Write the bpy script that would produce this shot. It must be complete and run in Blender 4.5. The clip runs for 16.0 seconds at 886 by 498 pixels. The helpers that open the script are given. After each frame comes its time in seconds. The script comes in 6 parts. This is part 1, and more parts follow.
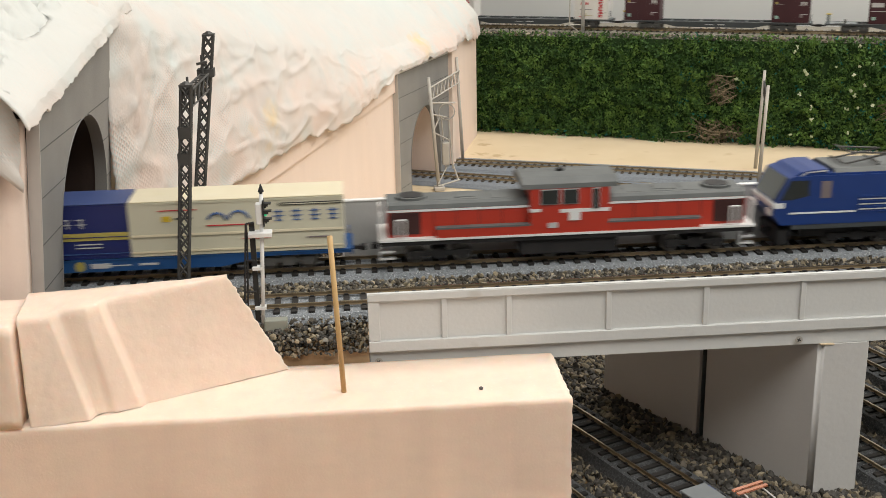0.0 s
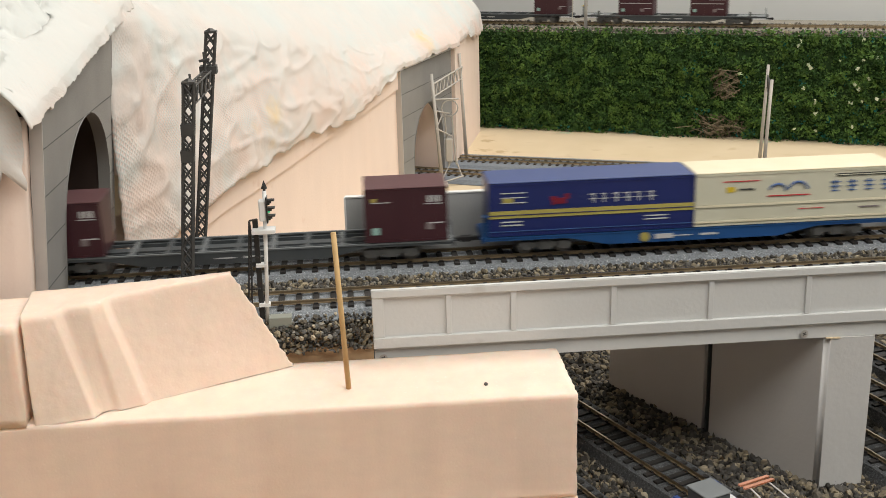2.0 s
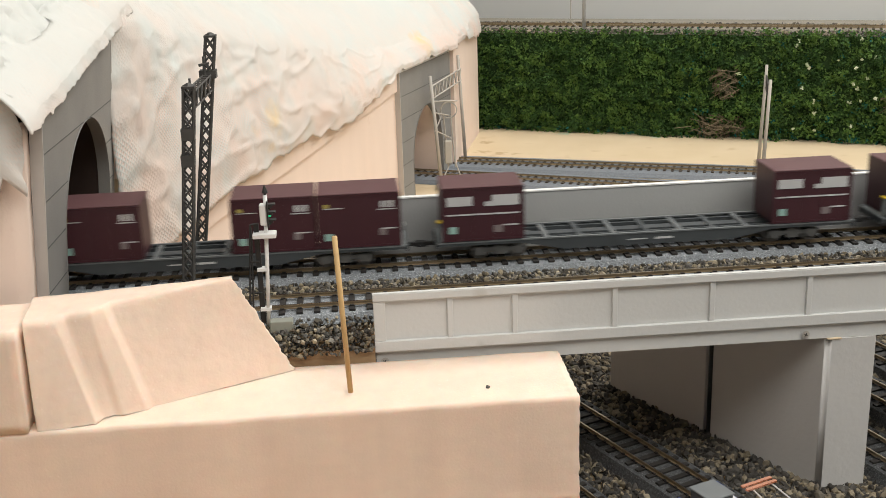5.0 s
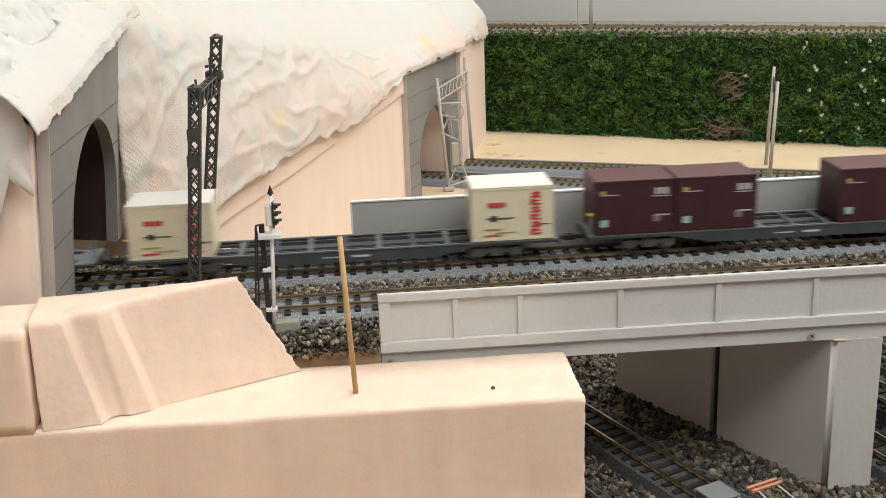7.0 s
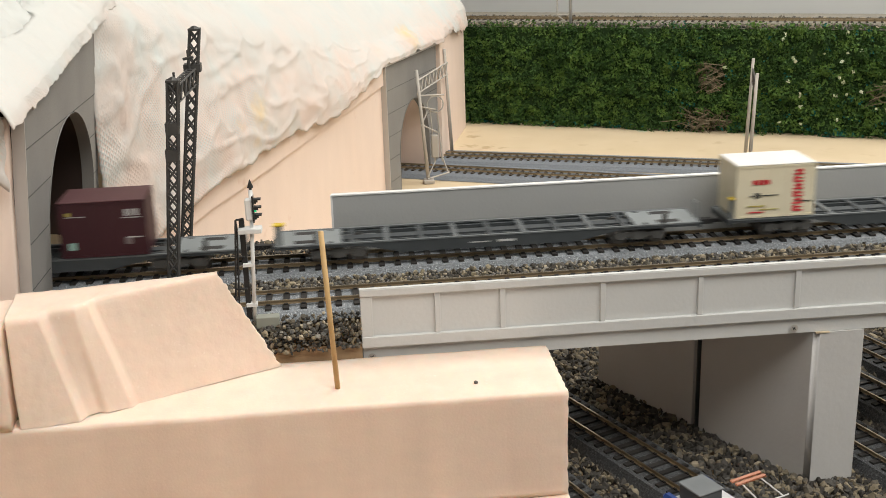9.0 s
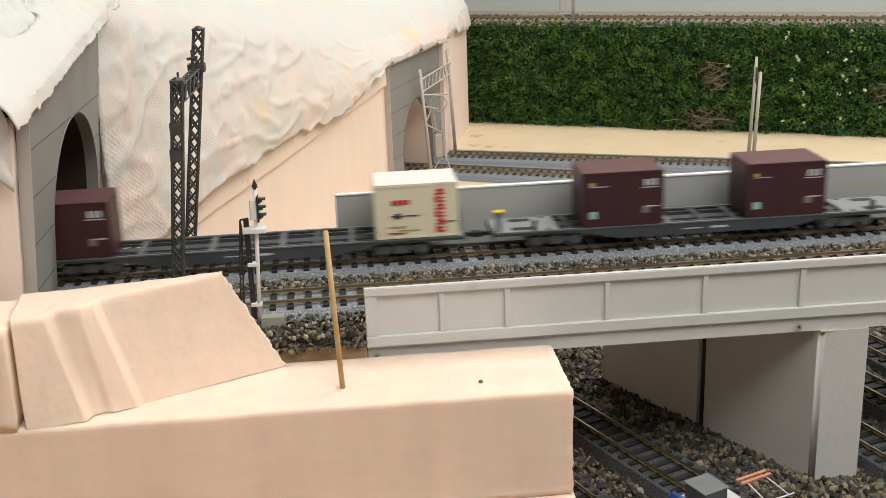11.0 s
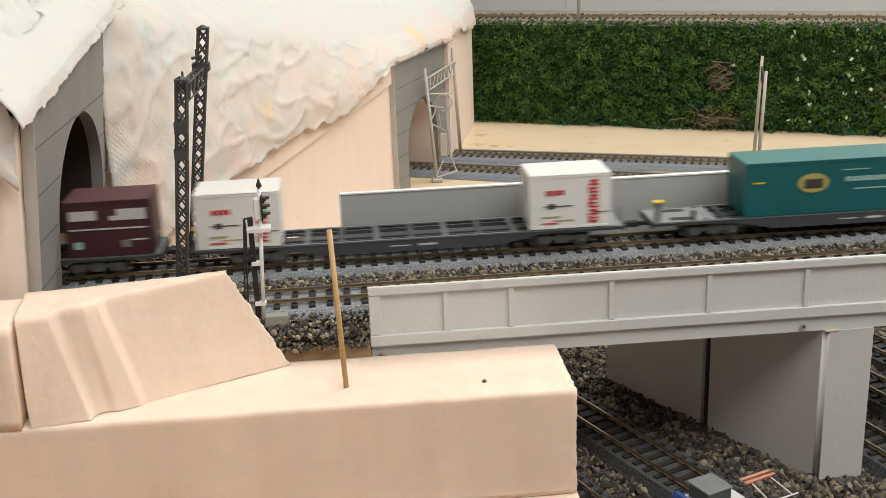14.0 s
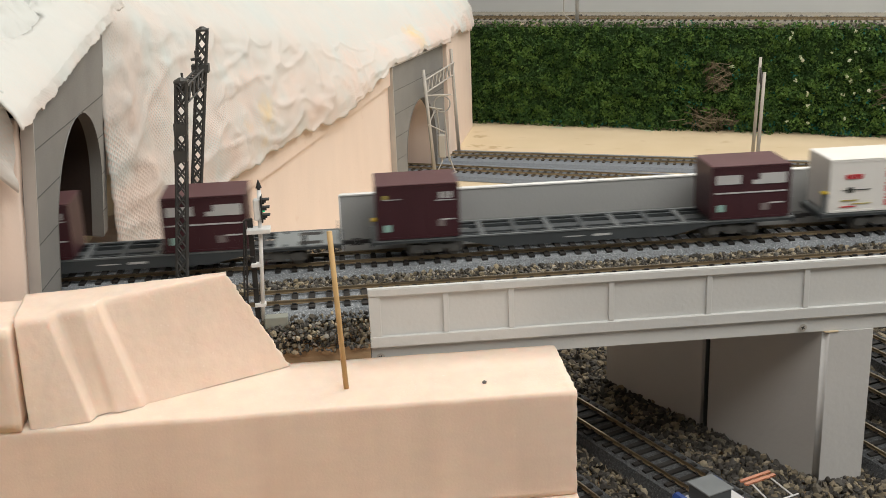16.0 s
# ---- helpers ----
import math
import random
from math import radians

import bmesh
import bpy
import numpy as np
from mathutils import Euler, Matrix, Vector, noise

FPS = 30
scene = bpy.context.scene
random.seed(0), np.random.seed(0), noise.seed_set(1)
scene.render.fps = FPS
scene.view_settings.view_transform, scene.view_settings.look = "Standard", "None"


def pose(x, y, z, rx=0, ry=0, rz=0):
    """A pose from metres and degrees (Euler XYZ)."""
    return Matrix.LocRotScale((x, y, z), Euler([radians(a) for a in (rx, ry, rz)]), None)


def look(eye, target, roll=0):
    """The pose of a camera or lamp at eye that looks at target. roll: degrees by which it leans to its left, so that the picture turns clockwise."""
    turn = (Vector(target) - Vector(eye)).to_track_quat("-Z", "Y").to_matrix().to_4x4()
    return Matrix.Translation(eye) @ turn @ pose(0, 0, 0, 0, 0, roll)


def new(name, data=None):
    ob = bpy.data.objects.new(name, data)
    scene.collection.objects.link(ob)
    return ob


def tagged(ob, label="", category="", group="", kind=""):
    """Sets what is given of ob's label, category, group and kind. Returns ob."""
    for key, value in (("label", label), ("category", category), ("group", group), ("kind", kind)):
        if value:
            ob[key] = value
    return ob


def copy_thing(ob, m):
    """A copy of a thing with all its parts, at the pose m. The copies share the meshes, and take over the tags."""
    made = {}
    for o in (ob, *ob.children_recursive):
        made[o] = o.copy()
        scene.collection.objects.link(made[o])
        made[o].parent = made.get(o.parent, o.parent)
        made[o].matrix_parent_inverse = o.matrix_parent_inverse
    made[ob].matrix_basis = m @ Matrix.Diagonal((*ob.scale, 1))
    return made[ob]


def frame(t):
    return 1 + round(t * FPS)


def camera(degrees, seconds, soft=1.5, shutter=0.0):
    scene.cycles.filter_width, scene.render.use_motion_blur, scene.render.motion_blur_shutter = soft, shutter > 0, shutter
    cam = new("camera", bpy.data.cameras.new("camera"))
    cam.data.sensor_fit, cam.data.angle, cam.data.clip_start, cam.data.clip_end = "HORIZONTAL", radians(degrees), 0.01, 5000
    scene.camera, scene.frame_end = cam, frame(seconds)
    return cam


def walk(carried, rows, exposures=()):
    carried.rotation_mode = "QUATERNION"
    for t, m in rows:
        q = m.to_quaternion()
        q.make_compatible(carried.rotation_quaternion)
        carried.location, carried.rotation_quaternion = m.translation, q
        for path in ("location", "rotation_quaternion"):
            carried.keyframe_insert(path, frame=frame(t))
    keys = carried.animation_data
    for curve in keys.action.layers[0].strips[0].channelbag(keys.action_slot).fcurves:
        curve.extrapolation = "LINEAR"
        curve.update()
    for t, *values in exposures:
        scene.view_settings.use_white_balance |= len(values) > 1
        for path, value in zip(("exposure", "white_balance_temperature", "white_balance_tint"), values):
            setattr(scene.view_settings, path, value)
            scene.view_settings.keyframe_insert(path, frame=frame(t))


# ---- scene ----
cam = camera(43.0, 16.0, soft=0.9, shutter=0.6)
PATH = [
    (0, (-0.022, -0.622, 0.2), (0.129, 1.28, -0.398), -1.2),
    (0.5, (-0.022, -0.622, 0.2), (0.128, 1.281, -0.399), -1.4),
    (1, (-0.022, -0.621, 0.2), (0.125, 1.281, -0.401), -1.5),
    (1.5, (-0.022, -0.621, 0.199), (0.122, 1.281, -0.403), -1.6),
    (2, (-0.022, -0.621, 0.199), (0.122, 1.281, -0.404), -1.6),
    (2.5, (-0.023, -0.621, 0.199), (0.122, 1.28, -0.405), -1.6),
    (3, (-0.022, -0.62, 0.199), (0.127, 1.28, -0.406), -1.6),
    (3.5, (-0.023, -0.62, 0.199), (0.13, 1.28, -0.406), -1.6),
    (4, (-0.023, -0.621, 0.2), (0.131, 1.28, -0.403), -1.7),
    (6.5, (-0.023, -0.62, 0.2), (0.11, 1.283, -0.399), -2.1),
    (7, (-0.022, -0.621, 0.199), (0.111, 1.284, -0.397), -2.0),
    (7.5, (-0.023, -0.619, 0.2), (0.121, 1.283, -0.403), -1.9),
    (8, (-0.024, -0.618, 0.199), (0.137, 1.281, -0.406), -1.9),
    (8.5, (-0.024, -0.618, 0.199), (0.144, 1.28, -0.408), -1.9),
    (9, (-0.023, -0.617, 0.199), (0.146, 1.279, -0.412), -1.9),
    (11.5, (-0.024, -0.617, 0.199), (0.139, 1.28, -0.413), -2.1),
    (12, (-0.024, -0.618, 0.199), (0.138, 1.28, -0.412), -2.1),
    (12.5, (-0.024, -0.617, 0.199), (0.137, 1.28, -0.412), -2.1),
    (13, (-0.024, -0.617, 0.198), (0.135, 1.28, -0.414), -2.1),
    (13.5, (-0.024, -0.617, 0.199), (0.132, 1.28, -0.415), -2.1),
    (14, (-0.023, -0.617, 0.199), (0.131, 1.28, -0.414), -2.1),
    (14.5, (-0.024, -0.617, 0.198), (0.134, 1.281, -0.412), -2.1),
    (15, (-0.024, -0.617, 0.199), (0.135, 1.28, -0.413), -2.1),
    (15.5, (-0.023, -0.617, 0.199), (0.134, 1.28, -0.413), -2.1),
    (16, (-0.024, -0.617, 0.199), (0.134, 1.281, -0.412), -2.1),
]
walk(cam, [(t, look(eye, target, roll)) for t, eye, target, roll in PATH], exposures=((0, 0.0), (9, 0.0), (13.5, -0.03), (15, -0.08), (16, -0.13)))

# ---- light: fluorescent room ----
world = bpy.data.worlds.new("room_air")
scene.world = world
world.use_nodes = True
world.node_tree.nodes["Background"].inputs[0].default_value = (0.90, 0.95, 1.0, 1)
world.node_tree.nodes["Background"].inputs[1].default_value = 0.035
scene.view_settings.exposure = 0.0


def area_lamp(name, x, y, z, sx, sy, power, colour):
    data = bpy.data.lights.new(name, "AREA")
    data.shape, data.size, data.size_y, data.energy, data.color = "RECTANGLE", sx, sy, power, colour
    ob = new(name, data)
    ob.location = (x, y, z)
    return ob


area_lamp("ceiling_tube_light_a", -0.40, -1.15, 1.62, 1.9, 1.0, 15.2, (1.0, 0.980, 0.93))
area_lamp("ceiling_tube_light_b", 1.15, -1.00, 1.62, 1.9, 1.0, 37, (1.0, 0.978, 0.925))
area_lamp("ceiling_tube_light_c", 1.15, 0.70, 1.62, 1.9, 0.8, 35, (1.0, 0.978, 0.925))


# ---- materials ----
def material(name, colour, rough=0.6, metal=0.0, second=None, scale=40.0, mix=0.5, bump=0.0, bump_scale=300.0, fine=None, island=0.0, obrand=0.0, spec=0.4):
    m = bpy.data.materials.new(name)
    m.use_nodes = True
    nt = m.node_tree
    b = nt.nodes["Principled BSDF"]
    b.inputs["Roughness"].default_value = rough
    b.inputs["Metallic"].default_value = metal
    b.inputs["Specular IOR Level"].default_value = spec
    tc = nt.nodes.new("ShaderNodeTexCoord")
    second = second or tuple(c * 0.8 for c in colour)
    n1 = nt.nodes.new("ShaderNodeTexNoise")
    n1.inputs["Scale"].default_value, n1.inputs["Detail"].default_value = scale, 4
    nt.links.new(tc.outputs["Object"], n1.inputs["Vector"])
    ramp = nt.nodes.new("ShaderNodeValToRGB")
    ramp.color_ramp.elements[0].position, ramp.color_ramp.elements[1].position = 0.5 - mix / 2, 0.5 + mix / 2
    ramp.color_ramp.elements[0].color, ramp.color_ramp.elements[1].color = (*second, 1), (*colour, 1)
    nt.links.new(n1.outputs["Fac"], ramp.inputs[0])
    out = ramp.outputs[0]
    if fine:
        n2 = nt.nodes.new("ShaderNodeTexNoise")
        n2.inputs["Scale"].default_value, n2.inputs["Detail"].default_value = fine[0], 2
        nt.links.new(tc.outputs["Object"], n2.inputs["Vector"])
        r2 = nt.nodes.new("ShaderNodeValToRGB")
        r2.color_ramp.elements[0].position, r2.color_ramp.elements[1].position = fine[2], fine[3]
        r2.color_ramp.elements[0].color, r2.color_ramp.elements[1].color = (0, 0, 0, 1), (1, 1, 1, 1)
        nt.links.new(n2.outputs["Fac"], r2.inputs[0])
        mx = nt.nodes.new("ShaderNodeMix")
        mx.data_type = "RGBA"
        nt.links.new(r2.outputs[0], mx.inputs["Factor"])
        nt.links.new(out, mx.inputs[6])
        mx.inputs[7].default_value = (*fine[1], 1)
        out = mx.outputs[2]
    if island or obrand:
        rnd = nt.nodes.new("ShaderNodeNewGeometry" if island else "ShaderNodeObjectInfo")
        hsv = nt.nodes.new("ShaderNodeHueSaturation")
        mr = nt.nodes.new("ShaderNodeMapRange")
        amount = island or obrand
        mr.inputs["To Min"].default_value, mr.inputs["To Max"].default_value = 1 - amount, 1 + amount
        nt.links.new(rnd.outputs["Random Per Island" if island else "Random"], mr.inputs["Value"])
        nt.links.new(mr.outputs[0], hsv.inputs["Value"])
        nt.links.new(out, hsv.inputs["Color"])
        out = hsv.outputs[0]
    nt.links.new(out, b.inputs["Base Color"])
    if bump:
        n3 = nt.nodes.new("ShaderNodeTexNoise")
        n3.inputs["Scale"].default_value, n3.inputs["Detail"].default_value = bump_scale, 3
        nt.links.new(tc.outputs["Object"], n3.inputs["Vector"])
        bp = nt.nodes.new("ShaderNodeBump")
        bp.inputs["Strength"].default_value, bp.inputs["Distance"].default_value = bump, 0.001
        nt.links.new(n3.outputs["Fac"], bp.inputs["Height"])
        nt.links.new(bp.outputs[0], b.inputs["Normal"])
    return m


def palette(name, stops, rough=0.8, blend="CONSTANT"):
    """Pieces of one mesh that each take one of several colours."""
    m = bpy.data.materials.new(name)
    m.use_nodes = True
    nt = m.node_tree
    b = nt.nodes["Principled BSDF"]
    b.inputs["Roughness"].default_value = rough
    b.inputs["Specular IOR Level"].default_value = 0.3
    geo = nt.nodes.new("ShaderNodeNewGeometry")
    ramp = nt.nodes.new("ShaderNodeValToRGB")
    ramp.color_ramp.interpolation = blend
    els = ramp.color_ramp.elements
    while len(els) < len(stops):
        els.new(0.5)
    for i, c in enumerate(stops):
        els[i].position = i / len(stops)
        els[i].color = (*c, 1)
    nt.links.new(geo.outputs["Random Per Island"], ramp.inputs[0])
    tc = nt.nodes.new("ShaderNodeTexCoord")
    n1 = nt.nodes.new("ShaderNodeTexNoise")
    n1.inputs["Scale"].default_value = 600
    nt.links.new(tc.outputs["Object"], n1.inputs["Vector"])
    mr = nt.nodes.new("ShaderNodeMapRange")
    mr.inputs["To Min"].default_value, mr.inputs["To Max"].default_value = 0.65, 1.3
    nt.links.new(n1.outputs["Fac"], mr.inputs["Value"])
    hsv = nt.nodes.new("ShaderNodeHueSaturation")
    nt.links.new(ramp.outputs[0], hsv.inputs["Color"])
    nt.links.new(mr.outputs[0], hsv.inputs["Value"])
    nt.links.new(hsv.outputs[0], b.inputs["Base Color"])
    return m


FOAM = material("pink_styrofoam", (0.84, 0.680, 0.565), 0.75, second=(0.815, 0.635, 0.52), scale=18, mix=0.7, bump=0.12, bump_scale=800, fine=(500, (0.89, 0.735, 0.635), 0.66, 0.80), spec=0.2)


def streaks(m, scale, stretch, amount):
    """Faint drawn-out marks over a material's colour, as a hot wire leaves them."""
    nt = m.node_tree
    b = nt.nodes["Principled BSDF"]
    colour = b.inputs["Base Color"].links[0].from_socket
    tc, mp, n = nt.nodes.new("ShaderNodeTexCoord"), nt.nodes.new("ShaderNodeMapping"), nt.nodes.new("ShaderNodeTexNoise")
    mp.inputs["Scale"].default_value = stretch
    n.inputs["Scale"].default_value, n.inputs["Detail"].default_value = scale, 5
    mr, hsv = nt.nodes.new("ShaderNodeMapRange"), nt.nodes.new("ShaderNodeHueSaturation")
    mr.inputs["From Min"].default_value, mr.inputs["From Max"].default_value = 0.3, 0.7
    mr.inputs["To Min"].default_value, mr.inputs["To Max"].default_value = 1 - amount, 1 + amount
    nt.links.new(tc.outputs["Object"], mp.inputs["Vector"])
    nt.links.new(mp.outputs[0], n.inputs["Vector"])
    nt.links.new(n.outputs["Fac"], mr.inputs["Value"])
    nt.links.new(mr.outputs[0], hsv.inputs["Value"])
    nt.links.new(colour, hsv.inputs["Color"])
    nt.links.new(hsv.outputs[0], b.inputs["Base Color"])


streaks(FOAM, 170, (0.45, 0.45, 1.0), 0.025)
streaks(FOAM, 75, (1.0, 1.0, 0.10), 0.045)
FOAM_PALE = material("pale_pink_foam_sheet", (0.87, 0.725, 0.635), 0.8, second=(0.85, 0.69, 0.59), scale=9, mix=0.5, bump=0.15, bump_scale=500, fine=(70, (0.80, 0.62, 0.52), 0.68, 0.80), spec=0.2)
streaks(FOAM_PALE, 60, (1.0, 1.0, 0.25), 0.02)
fb = FOAM.node_tree.nodes["Principled BSDF"]
fb.inputs["Subsurface Weight"].default_value = 0.35
fb.inputs["Subsurface Radius"].default_value = (1.0, 0.55, 0.4)
fb.inputs["Subsurface Scale"].default_value = 0.004


def smudges(m, spots, tint, strength):
    """Stains with ragged rims at the given places (x, y, z, radius) over a material's colour."""
    nt = m.node_tree
    b = nt.nodes["Principled BSDF"]
    colour = b.inputs["Base Color"].links[0].from_socket
    tc, wob = nt.nodes.new("ShaderNodeTexCoord"), nt.nodes.new("ShaderNodeTexNoise")
    wob.inputs["Scale"].default_value, wob.inputs["Detail"].default_value = 130, 4
    nt.links.new(tc.outputs["Object"], wob.inputs["Vector"])
    for x, y, z, r in spots:
        dist, add = nt.nodes.new("ShaderNodeVectorMath"), nt.nodes.new("ShaderNodeMath")
        dist.operation, add.operation = "DISTANCE", "MULTIPLY_ADD"
        dist.inputs[1].default_value = (x, y, z)
        nt.links.new(tc.outputs["Object"], dist.inputs[0])
        nt.links.new(wob.outputs["Fac"], add.inputs[0])
        add.inputs[1].default_value = r * 2.2
        nt.links.new(dist.outputs["Value"], add.inputs[2])
        mr, mx = nt.nodes.new("ShaderNodeMapRange"), nt.nodes.new("ShaderNodeMix")
        mr.inputs["From Min"].default_value, mr.inputs["From Max"].default_value = r * 1.4, r * 1.9
        mr.inputs["To Min"].default_value, mr.inputs["To Max"].default_value = strength, 0.0
        nt.links.new(add.outputs[0], mr.inputs["Value"])
        mx.data_type = "RGBA"
        nt.links.new(mr.outputs[0], mx.inputs["Factor"])
        nt.links.new(colour, mx.inputs[6])
        mx.inputs[7].default_value = (*tint, 1)
        colour = mx.outputs[2]
    nt.links.new(colour, b.inputs["Base Color"])


def plaster_cloth():
    """Gauze soaked in plaster: off-white, pink foam showing through the weave, a few ochre stains."""
    m = material("plaster_cloth", (0.625, 0.665, 0.65), 0.85, second=(0.625, 0.635, 0.61), scale=13, mix=0.4, spec=0.2)
    nt = m.node_tree
    b = nt.nodes["Principled BSDF"]
    tc = nt.nodes.new("ShaderNodeTexCoord")
    colour = b.inputs["Base Color"].links[0].from_socket
    geo = nt.nodes.new("ShaderNodeTexCoord")
    for i, (x, y, z, r) in enumerate(STAIN_SPOTS):
        dist = nt.nodes.new("ShaderNodeVectorMath")
        dist.operation = "DISTANCE"
        dist.inputs[1].default_value = (x, y, z)
        nt.links.new(geo.outputs["Object"], dist.inputs[0])
        wob = nt.nodes.new("ShaderNodeTexNoise")
        wob.inputs["Scale"].default_value = 120
        nt.links.new(geo.outputs["Object"], wob.inputs["Vector"])
        add = nt.nodes.new("ShaderNodeMath")
        add.operation = "MULTIPLY_ADD"
        nt.links.new(wob.outputs["Fac"], add.inputs[0])
        add.inputs[1].default_value = r
        nt.links.new(dist.outputs["Value"], add.inputs[2])
        mr = nt.nodes.new("ShaderNodeMapRange")
        mr.inputs["From Min"].default_value, mr.inputs["From Max"].default_value = r * 0.6, r * 1.5
        mr.inputs["To Min"].default_value, mr.inputs["To Max"].default_value = 0.9, 0.0
        nt.links.new(add.outputs[0], mr.inputs["Value"])
        mx = nt.nodes.new("ShaderNodeMix")
        mx.data_type = "RGBA"
        nt.links.new(mr.outputs[0], mx.inputs["Factor"])
        nt.links.new(colour, mx.inputs[6])
        mx.inputs[7].default_value = (0.80, 0.58, 0.22, 1)
        colour = mx.outputs[2]
    weave = []
    for rot in (0.75, -0.75):
        mp = nt.nodes.new("ShaderNodeMapping")
        mp.inputs["Rotation"].default_value = (0, 0, rot)
        nt.links.new(tc.outputs["UV"], mp.inputs["Vector"])
        wv = nt.nodes.new("ShaderNodeTexWave")
        wv.bands_direction = "X"
        wv.inputs["Scale"].default_value, wv.inputs["Distortion"].default_value, wv.inputs["Detail Scale"].default_value = 125, 0.6, 0.3
        nt.links.new(mp.outputs[0], wv.inputs["Vector"])
        weave.append(wv.outputs["Fac"])
    mul = nt.nodes.new("ShaderNodeMath")
    mul.operation = "MAXIMUM"
    nt.links.new(weave[0], mul.inputs[0])
    nt.links.new(weave[1], mul.inputs[1])
    thin = nt.nodes.new("ShaderNodeTexNoise")
    thin.inputs["Scale"].default_value = 17
    nt.links.new(tc.outputs["Object"], thin.inputs["Vector"])
    tr = nt.nodes.new("ShaderNodeMapRange")
    tr.inputs["From Min"].default_value, tr.inputs["From Max"].default_value = 0.42, 0.60
    nt.links.new(thin.outputs["Fac"], tr.inputs["Value"])
    sep = nt.nodes.new("ShaderNodeSeparateXYZ")
    nt.links.new(tc.outputs["UV"], sep.inputs[0])
    thick = nt.nodes.new("ShaderNodeMapRange")
    thick.inputs["From Min"].default_value, thick.inputs["From Max"].default_value = 0.09, 0.20
    thick.inputs["To Min"].default_value, thick.inputs["To Max"].default_value = 1.0, 0.06
    nt.links.new(sep.outputs["Y"], thick.inputs["Value"])
    both = nt.nodes.new("ShaderNodeMath")
    both.operation = "MULTIPLY"
    nt.links.new(tr.outputs[0], both.inputs[0])
    nt.links.new(thick.outputs[0], both.inputs[1])
    tr = both
    soak = nt.nodes.new("ShaderNodeTexNoise")
    soak.inputs["Scale"].default_value, soak.inputs["Detail"].default_value = 26, 5
    nt.links.new(tc.outputs["Object"], soak.inputs["Vector"])
    sr = nt.nodes.new("ShaderNodeMapRange")
    sr.inputs["From Min"].default_value, sr.inputs["From Max"].default_value = 0.34, 0.64
    sr.inputs["To Max"].default_value = 0.85
    nt.links.new(soak.outputs["Fac"], sr.inputs["Value"])
    sm = nt.nodes.new("ShaderNodeMath")
    sm.operation = "MULTIPLY"
    nt.links.new(sr.outputs[0], sm.inputs[0])
    nt.links.new(thick.outputs[0], sm.inputs[1])
    pink = nt.nodes.new("ShaderNodeMix")
    pink.data_type = "RGBA"
    nt.links.new(sm.outputs[0], pink.inputs["Factor"])
    nt.links.new(colour, pink.inputs[6])
    pink.inputs[7].default_value = (0.74, 0.60, 0.53, 1)
    colour = pink.outputs[2]
    inv = nt.nodes.new("ShaderNodeMath")
    inv.operation = "SUBTRACT"
    inv.inputs[0].default_value = 1.0
    nt.links.new(mul.outputs[0], inv.inputs[1])
    fac = nt.nodes.new("ShaderNodeMath")
    fac.operation = "MULTIPLY"
    nt.links.new(inv.outputs[0], fac.inputs[0])
    nt.links.new(tr.outputs[0], fac.inputs[1])
    mx = nt.nodes.new("ShaderNodeMix")
    mx.data_type = "RGBA"
    nt.links.new(fac.outputs[0], mx.inputs["Factor"])
    nt.links.new(colour, mx.inputs[6])
    mx.inputs[7].default_value = (0.78, 0.60, 0.52, 1)
    nt.links.new(mx.outputs[2], b.inputs["Base Color"])
    rough = nt.nodes.new("ShaderNodeTexNoise")
    rough.inputs["Scale"].default_value, rough.inputs["Detail"].default_value = 170, 5
    nt.links.new(tc.outputs["Object"], rough.inputs["Vector"])
    hsum = nt.nodes.new("ShaderNodeMath")
    hsum.operation = "MULTIPLY_ADD"
    nt.links.new(mul.outputs[0], hsum.inputs[0])
    nt.links.new(tr.outputs[0], hsum.inputs[1])
    nt.links.new(rough.outputs["Fac"], hsum.inputs[2])
    bp = nt.nodes.new("ShaderNodeBump")
    bp.inputs["Strength"].default_value, bp.inputs["Distance"].default_value = 0.33, 0.0012
    nt.links.new(hsum.outputs[0], bp.inputs["Height"])
    nt.links.new(bp.outputs[0], b.inputs["Normal"])
    return m


STAIN_SPOTS = ((-0.107, 0.275, 0.022, 0.011), (-0.094, 0.304, 0.029, 0.017), (-0.099, 0.291, 0.010, 0.012), (-0.066, 0.362, -0.011, 0.009), (0.059, 0.630, 0.046, 0.020))
CLOTH = plaster_cloth()
PORTAL = material("grey_portal_paint", (0.285, 0.278, 0.265), 0.7, second=(0.235, 0.228, 0.22), scale=30, bump=0.2, bump_scale=900)
PORTAL_EDGE = material("pale_portal_edge", (0.50, 0.47, 0.44), 0.7, second=(0.44, 0.41, 0.39), scale=60)
JOINT = material("dark_joint", (0.10, 0.10, 0.10), 0.9)
# The near tunnel's inner shade is put into this dark brown.
LINING_SHADE = material("tunnel_lining", (0.050, 0.032, 0.026), 0.9, second=(0.03, 0.02, 0.017), scale=25, bump=0.2)
GIRDER = material("light_grey_girder_paint", (0.625, 0.63, 0.62), 0.55, second=(0.585, 0.59, 0.58), scale=22, mix=0.7, bump=0.12, bump_scale=500, fine=(60, (0.53, 0.525, 0.505), 0.68, 0.80))
WALLGREY = material("mid_grey_paint", (0.41, 0.415, 0.41), 0.6, second=(0.375, 0.38, 0.375), scale=20, mix=0.7, bump=0.1, bump_scale=500)
WHITEEDGE = material("white_styrene_edge", (0.80, 0.80, 0.79), 0.5, second=(0.74, 0.74, 0.73), scale=40)
PIER = material("light_grey_pier_board", (0.60, 0.59, 0.575), 0.7, second=(0.54, 0.53, 0.515), scale=25, mix=0.8, bump=0.15, bump_scale=350)
LOW_TOP = -0.116
